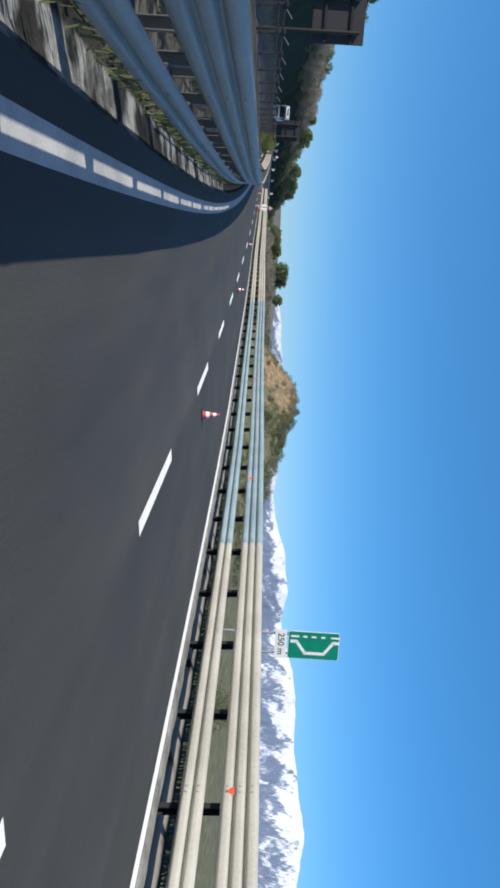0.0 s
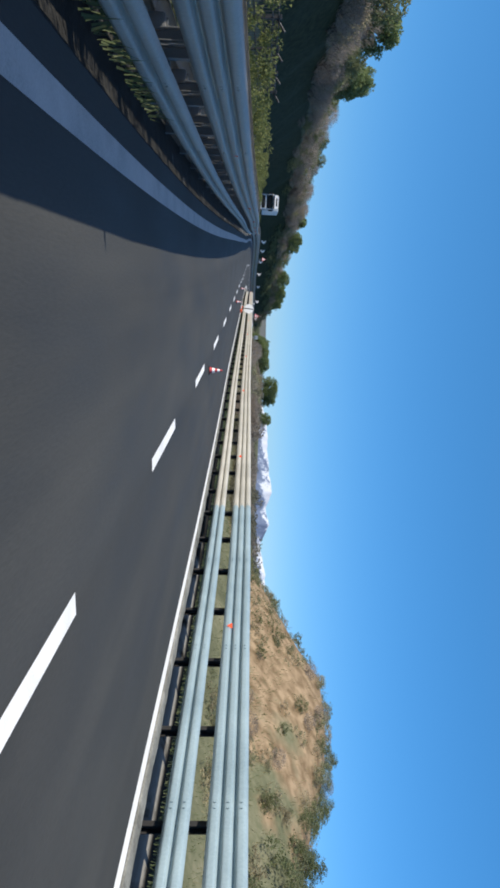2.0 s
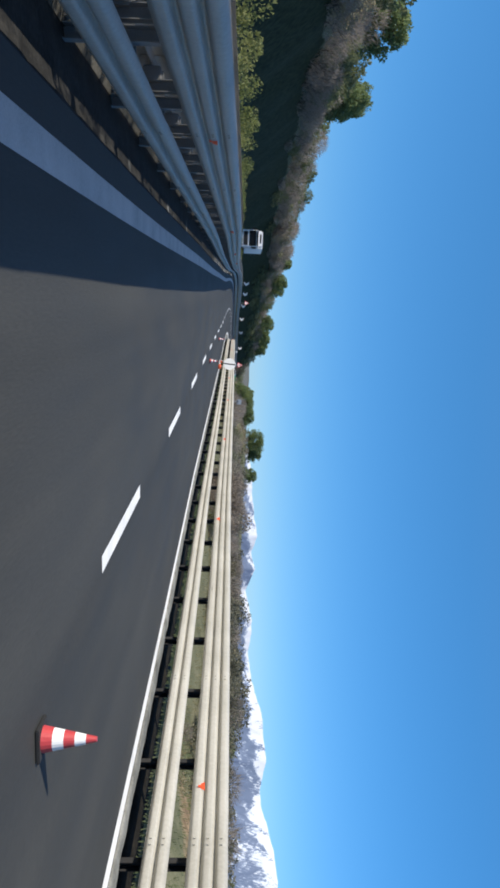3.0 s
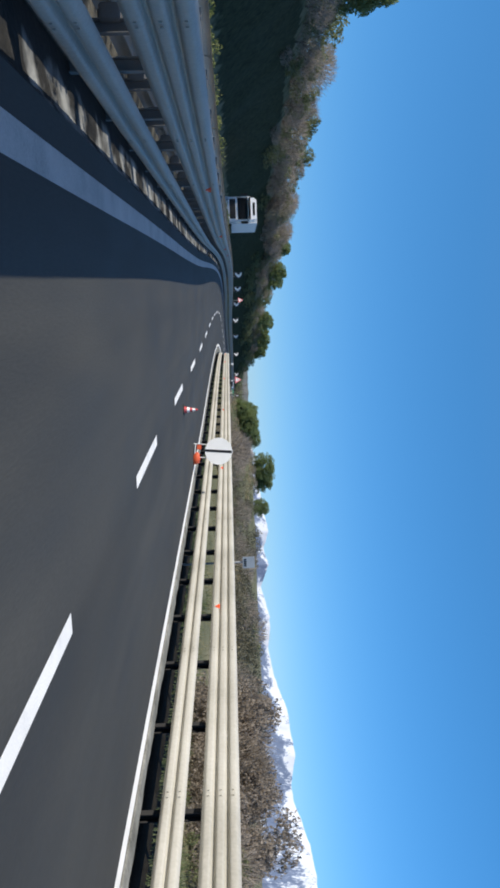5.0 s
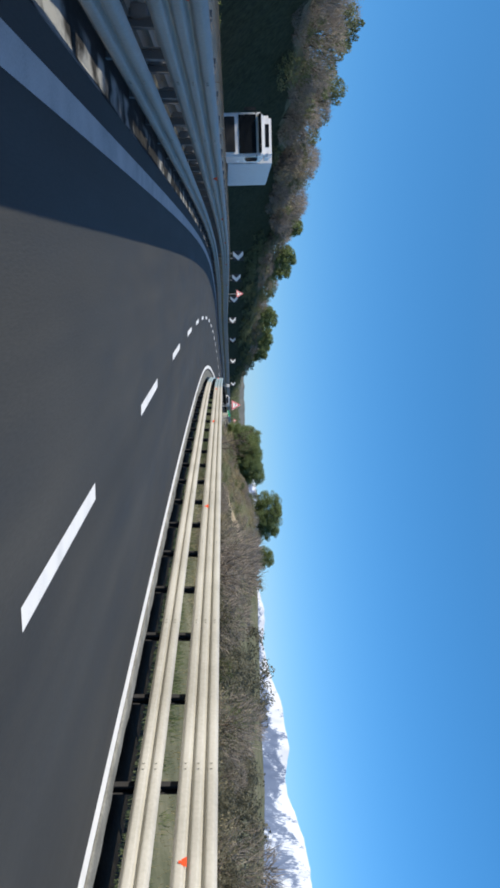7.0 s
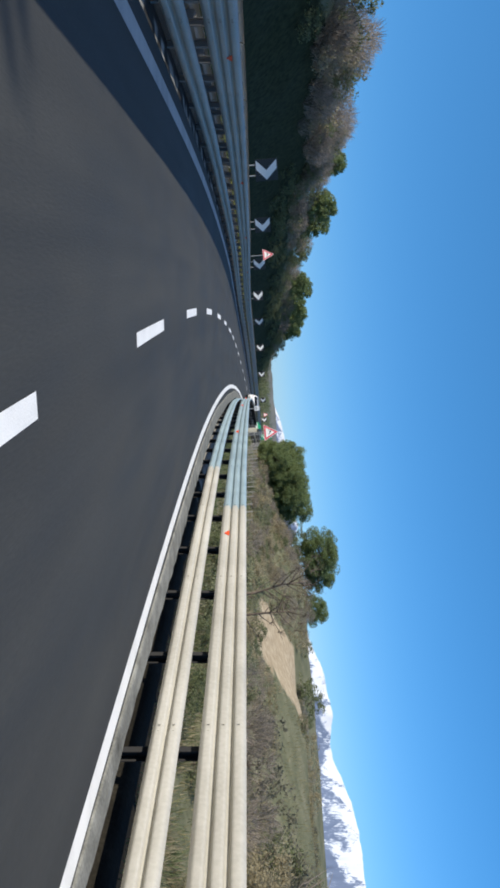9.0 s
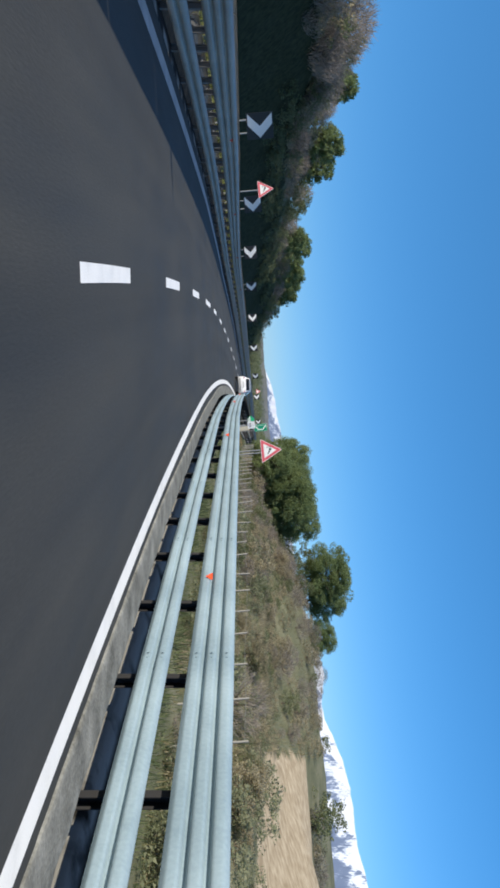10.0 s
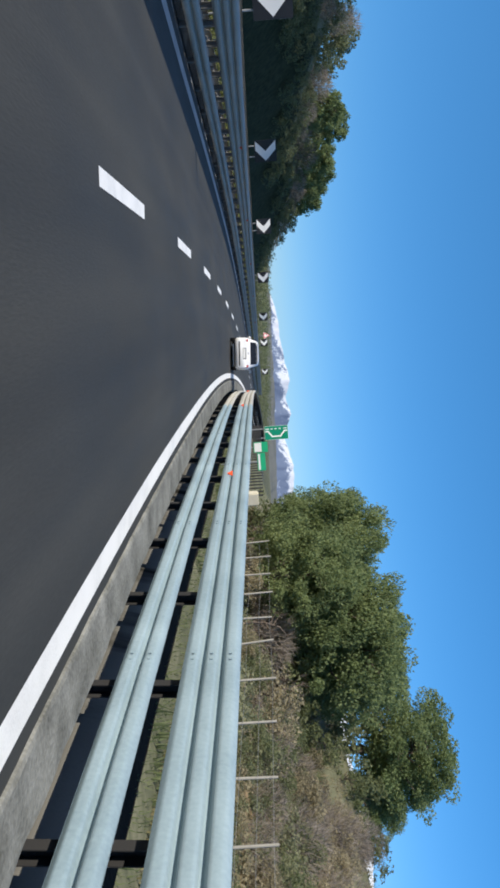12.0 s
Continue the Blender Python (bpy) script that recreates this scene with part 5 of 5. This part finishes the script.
def end_sign(s, v):
    ob = thing("restriction_end_sign", stand(s, v, 0, -15, True) @ Matrix.Rotation(radians(4), 4, "Y"), "white round sign with a black stripe on a folding frame", "road sign")
    c, r = 0.86, 0.46
    ring = lambda q, n=40: [(q * math.cos(2 * math.pi * k / n), c + q * math.sin(2 * math.pi * k / n)) for k in range(n)]
    part("disc", made(lambda b: prism(b, ring(r), 0, 0.012)), WHITE, ob)
    part("stripe", made(lambda b: prism(b, [(-0.045, c - r * 0.985), (0.045, c - r * 0.985), (0.045, c + r * 0.985), (-0.045, c + r * 0.985)], -0.004, 0.0)), BLACK, ob, "black stripe")

    def frame_bars(b):
        for x in (-0.21, 0.24):
            tube(b, (x, 0.05, 0.0), (x, 0.03, 0.95), 0.014)
            tube(b, (x, 0.05, 0.5), (x, 0.55, 0.0), 0.012)
        tube(b, (-0.21, 0.05, 0.06), (0.24, 0.05, 0.06), 0.014)
        tube(b, (-0.06, 0.03, 0.4), (-0.06, 0.03, 1.32), 0.014)
        tube(b, (0.06, 0.03, 1.15), (0.06, 0.03, 1.32), 0.012)
        tube(b, (-0.06, 0.03, 1.32), (0.06, 0.03, 1.32), 0.012)
    part("stand", made(frame_bars), WHITE, ob, "white tubular stand")

    def bag(b):
        bmesh.ops.create_icosphere(b, subdivisions=3, radius=0.5)
        for p in b.verts:
            n = 1 + 0.25 * noise.noise(p.co * 3)
            n += 0.18 * noise.noise(p.co * 7)
            p.co = Vector((0.30 + p.co.x * 0.42 * n, 0.08 + p.co.y * 0.26, 0.12 + p.co.z * 0.26 * n - 0.10 * max(0.0, p.co.x) ** 2))
    part("sandbag", made(bag), ORANGE, ob, "orange sandbag weighing down the stand")
    part("weight", made(lambda b: box(b, (-0.12, 0.06, 0.19), (0.20, 0.03, 0.15), 0.012)), ORANGE, ob, "faded orange ballast pouch")
    return ob


end_sign(105.3, 2.76)


# ---- fences ----
def sweep(bm, ss, outline):
    """A bar of the given (v, h) outline along the road."""
    rings = [[bm.verts.new(at(s, v, h)) for v, h in outline] for s in ss]
    k = len(outline)
    for a, b in zip(rings, rings[1:]):
        for j in range(k):
            bm.faces.new((a[j], a[(j + 1) % k], b[(j + 1) % k], b[j]))
    bm.faces.new(rings[0])
    bm.faces.new(rings[-1])
    bmesh.ops.recalc_face_normals(bm, faces=bm.faces)


def wire_fence(s0, s1, v, tall, gap):
    ob = thing("wire_fence", Matrix(), "low wire fence with thin concrete posts", "fence")
    me = mesh_of(made(lambda b: tube(b, (0, 0, -0.3), (0, 0, tall), 0.026, 0.022, 8)), "post", plain("old_concrete", (0.33, 0.315, 0.28), 0.9))
    pts = []
    for s in steps(s0, s1, gap):
        p = lift(s, v)
        pts.append(p)
        q = part("post", me, None, ob)
        q.matrix_world = Matrix.Translation(p) @ Matrix.Rotation(prng.uniform(-0.07, 0.07), 4, "X") @ Matrix.Rotation(prng.uniform(-0.05, 0.05), 4, "Y")
    for h in (0.3, 0.58, 0.86, 1.14, 1.38):
        up = Vector((0, 0, h))
        cu = bmesh.new()
        rings = [[cu.verts.new(p + up + Vector((x, 0, z))) for x, z in ((0.003, 0.0), (-0.0015, 0.0026), (-0.0015, -0.0026))] for p in pts]
        for q, r in zip(rings, rings[1:]):
            for j in range(3):
                cu.faces.new((q[j], q[(j + 1) % 3], r[(j + 1) % 3], r[j]))
        part("wire", cu, GREY, ob)


wire_fence(178.6, 226, 8.3, 1.45, 1.58)


# near-black holds the median fence's shade; the bridge railing's bars share it
DARKSTEEL = plain("dark_steel", (0.03, 0.03, 0.032), 0.6)


def screen_fence(s0, s1, v):
    ob = thing("screen_fence", Matrix(), "steel mesh fence, darkened for shade, on leaning posts along the median", "fence")
    me = mesh_of(made(lambda b: (box(b, (0, 0, 0.85), (0.05, 0.05, 1.75), 0.006), tube(b, (0, 0.03, 1.66), (0.22, 0.03, 1.80), 0.02), box(b, (0.0, 0, 1.74), (0.07, 0.07, 0.03)))), "post", DARKSTEEL)
    ss = steps(s0, s1, 1.9)
    for s in ss:
        q = part("post", me, None, ob)
        q.matrix_world = stand(s, v, 0, 0, True)
    for h in (0.7, 1.0, 1.3, 1.6, 1.7):
        part("rail", made(lambda b: sweep(b, ss, [(v - 0.012, h - 0.012), (v + 0.012, h - 0.012), (v + 0.012, h + 0.012), (v - 0.012, h + 0.012)])), DARKSTEEL, ob)
    part("mesh", made(lambda b: [tube(b, at(a, v, 0.2), at(a, v, 1.68), 0.005, None, 4, False) for a in steps(s0, s1, 0.16)]), DARKSTEEL, ob)


screen_fence(2, 47, -6.6)


def parapet(s0, s1, v):
    ob = thing("parapet", Matrix(), "cream steel bridge railing with dark bars and a concrete end block", "railing")
    oc = material("cream_concrete", [(0.48, 0.43, 0.31), (0.60, 0.55, 0.42), (0.66, 0.62, 0.50)], 0.9, 0, 1.5, 0.4, 30)
    ss = steps(s0, s1, 2.0)
    part("top_rail", made(lambda b: sweep(b, ss, [(v - 0.05, 0.97), (v + 0.05, 0.97), (v + 0.05, 1.09), (v - 0.05, 1.09)])), oc, ob, "cream top rail")
    part("plinth", made(lambda b: sweep(b, ss, [(v - 0.15, -0.4), (v + 0.15, -0.4), (v + 0.15, 0.32), (v - 0.15, 0.32)])), KERB, ob, "grey concrete plinth")
    bar = mesh_of(made(lambda b: box(b, (0, 0, 0.95), (0.04, 0.04, 1.20), 0.004)), "bar", DARKSTEEL)
    for s in steps(s0 + 0.3, s1 - 0.3, 0.6):
        q = part("bar", bar, None, ob)
        q.matrix_world = stand(s, v)
    part("end_pillar", made(lambda b: box(b, at(s0, v, 0.45), (0.40, 0.30, 1.9), 0.03)), oc, ob, "pale concrete end block")


parapet(226.2, 262, 6.9)


# ---- vehicles ----
def loft(stations):
    """A shell through rings of (x, z) half outlines at y; mirrored."""
    bm = bmesh.new()
    rings = []
    for y, half in stations:
        pts = [(x, z) for x, z in half] + [(-x, z) for x, z in half[::-1]]
        rings.append([bm.verts.new((x, y, z)) for x, z in pts])
    k = len(rings[0])
    for a, b in zip(rings, rings[1:]):
        for j in range(k):
            bm.faces.new((a[j], a[(j + 1) % k], b[(j + 1) % k], b[j]))
    bm.faces.new(rings[0][::-1])
    bm.faces.new(rings[-1])
    bmesh.ops.recalc_face_normals(bm, faces=bm.faces)
    return bm


def wheel(parent, x, y, r, w):
    t = part("wheel", made(lambda b: tube(b, (x - w / 2, y, r), (x + w / 2, y, r), r * 0.62, None, 20)), SILVER, parent)
    def tyre(b):
        for q in range(28):
            a0, a1 = 2 * math.pi * q / 28, 2 * math.pi * (q + 1) / 28
            prof = [(-w / 2, r * 0.62), (-w / 2, r * 0.92), (-w * 0.4, r), (w * 0.4, r), (w / 2, r * 0.92), (w / 2, r * 0.62)]
            for (xa, ra), (xb, rb) in zip(prof, prof[1:]):
                b.faces.new([b.verts.new((x + xx, y + rr * math.cos(a), r + rr * math.sin(a))) for xx, rr, a in ((xa, ra, a0), (xb, rb, a0), (xb, rb, a1), (xa, ra, a1))])
        bmesh.ops.remove_doubles(b, verts=b.verts, dist=0.0005)
        bmesh.ops.recalc_face_normals(b, faces=b.faces)
    part("tyre", made(tyre), RUBBER, t, "black tyre")


def white_car(m):
    ob = thing("car", m, "white five-door hatchback seen from behind on the road", "car")

    def half(w, zb, belt, wt, top):
        return [(w * 0.90, zb), (w, zb + 0.12), (w * 1.0, belt * 0.72), (w * 0.97, belt), (w * 0.93, belt + 0.03), (wt, top - 0.07), (wt * 0.90, top - 0.015), (wt * 0.5, top)]
    st = [(0.0, half(0.74, 0.42, 0.86, 0.68, 0.90)), (0.05, half(0.80, 0.32, 0.92, 0.72, 0.98)), (0.16, half(0.84, 0.27, 0.95, 0.73, 1.06)),
          (0.34, half(0.855, 0.25, 0.96, 0.68, 1.36)), (0.52, half(0.86, 0.25, 0.96, 0.645, 1.47)), (1.2, half(0.865, 0.25, 0.95, 0.65, 1.515)),
          (2.1, half(0.865, 0.25, 0.94, 0.64, 1.50)), (2.6, half(0.86, 0.25, 0.94, 0.60, 1.40)), (3.2, half(0.85, 0.25, 0.93, 0.64, 1.02)),
          (3.75, half(0.82, 0.26, 0.84, 0.66, 0.88)), (4.02, half(0.74, 0.32, 0.70, 0.60, 0.74)), (4.1, half(0.66, 0.40, 0.62, 0.5, 0.64))]
    body = loft(st)
    me = mesh_of(body, "body", CARPAINT)
    me.polygons.foreach_set("use_smooth", [True] * len(me.polygons))
    part("body", me, None, ob)
    # rear window follows the hatch
    def rearglass(b):
        b.faces.new([b.verts.new(p) for p in ((-0.60, 0.182, 1.08), (0.60, 0.182, 1.08), (0.57, 0.345, 1.385), (-0.57, 0.345, 1.385))])
        r = bmesh.ops.extrude_face_region(b, geom=b.faces[:])
        for q in r["geom"]:
            if isinstance(q, bmesh.types.BMVert):
                q.co += Vector((0, -0.022, 0.010))
        bmesh.ops.recalc_face_normals(b, faces=b.faces)
    part("rear_window", made(rearglass), DARKGLASS, ob, "dark rear window")
    for sx in (-1, 1):
        def sideglass(b, sx=sx):
            for y0, y1, w0, w1, t in ((0.62, 1.25, 0.868, 0.66, 1.44), (1.32, 2.08, 0.868, 0.658, 1.44), (2.15, 2.75, 0.862, 0.655, 1.36)):
                b.faces.new([b.verts.new(p) for p in ((sx * (w0 * 0.945), y0, 1.01), (sx * (w0 * 0.945), y1, 1.01), (sx * (w1 + 0.03), y1 - 0.05, t - 0.02), (sx * (w1 + 0.03), y0 + 0.05, t - 0.02))])
            r = bmesh.ops.extrude_face_region(b, geom=b.faces[:])
            for q in r["geom"]:
                if isinstance(q, bmesh.types.BMVert):
                    q.co.x += sx * 0.02
            bmesh.ops.recalc_face_normals(b, faces=b.faces)
        part("side_window", made(sideglass), DARKGLASS, ob, "dark side windows")
        part("tail_light", made(lambda b: box(b, (sx * 0.68, 0.055, 0.86), (0.17, 0.10, 0.22), 0.03)), REDLAMP, ob, "red tail light")
        part("mirror", made(lambda b: box(b, (sx * 0.95, 2.62, 1.02), (0.18, 0.10, 0.13), 0.03)), CARPAINT, ob)
        for y in (0.68, 3.25):
            wheel(ob, sx * 0.77, y, 0.30, 0.19)
    part("bumper_strip", made(lambda b: box(b, (0, -0.005, 0.50), (1.30, 0.03, 0.07), 0.012)), RUBBER, ob, "dark bumper strip")
    part("number_plate", made(lambda b: box(b, (0, -0.004, 0.76), (0.52, 0.02, 0.115), 0.004)), WHITE, ob, "plain white number plate")
    part("plate_recess", made(lambda b: box(b, (0, 0.006, 0.775), (0.62, 0.02, 0.20), 0.01)), plain("grey_trim", (0.25, 0.25, 0.26), 0.5), ob)
    part("badge", made(lambda b: tube(b, (0, 0.055, 0.965), (0, 0.03, 0.965), 0.045, None, 16)), SILVER, ob)
    part("spoiler", made(lambda b: box(b, (0, 0.42, 1.468), (1.10, 0.16, 0.03), 0.012)), CARPAINT, ob)
    part("underside", made(lambda b: box(b, (0, 2.0, 0.27), (1.55, 3.6, 0.12), 0.02)), RUBBER, ob)
    return ob


white_car(stand(244.3, 2.33, 0.0, 0, True))


def lorry(m):
    ob = thing("lorry", m, "white box lorry standing on the shaded opposite carriageway", "lorry")
    # faces back along the road: its front is at y = 0
    part("cab", made(lambda b: (box(b, (0, 1.05, 1.95), (2.48, 2.1, 2.5), 0.12), box(b, (0, 1.3, 3.42), (2.36, 1.5, 0.62), 0.16), box(b, (0, 0.72, 3.22), (2.3, 0.5, 0.16), 0.05))), CARPAINT, ob)
    part("windscreen", made(lambda b: box(b, (0, 0.005, 2.28), (2.26, 0.08, 1.10), 0.06)), DARKGLASS, ob, "dark windscreen")
    part("sun_visor", made(lambda b: box(b, (0, -0.12, 3.02), (2.24, 0.26, 0.16), 0.05)), DARKGLASS, ob)
    part("roof_panel", made(lambda b: box(b, (0, 0.545, 3.46), (1.3, 0.04, 0.24), 0.015)), DARKGLASS, ob)
    part("grille", made(lambda b: box(b, (0, -0.01, 1.22), (2.0, 0.08, 0.62), 0.03)), RUBBER, ob, "black grille")
    part("bumper", made(lambda b: box(b, (0, -0.06, 0.62), (2.48, 0.3, 0.55), 0.08)), CARPAINT, ob)
    for sx in (-1, 1):
        part("headlight", made(lambda b: box(b, (sx * 0.95, -0.22, 0.68), (0.36, 0.06, 0.2), 0.03)), SILVER, ob)
        part("mirror", made(lambda b: (box(b, (sx * 1.42, 0.1, 2.45), (0.22, 0.14, 0.7), 0.05), box(b, (sx * 1.32, 0.12, 2.8), (0.3, 0.05, 0.05)))), RUBBER, ob, "black wing mirror")
        part("side_window", made(lambda b: box(b, (sx * 1.235, 0.75, 2.4), (0.03, 0.9, 0.7), 0.01)), DARKGLASS, ob)
        for y in (0.9, 6.5, 8.9):
            wheel(ob, sx * 1.05, y, 0.5, 0.3)
    part("box_body", made(lambda b: box(b, (0, 6.3, 2.45), (2.52, 7.9, 2.75), 0.03)), BOXSIDE, ob, "plain white box body")
    part("chassis", made(lambda b: box(b, (0, 5.5, 0.85), (1.2, 9.2, 0.4), 0.03)), RUBBER, ob)
    return ob


lorry(stand(163.0, -10.6, 0.0))
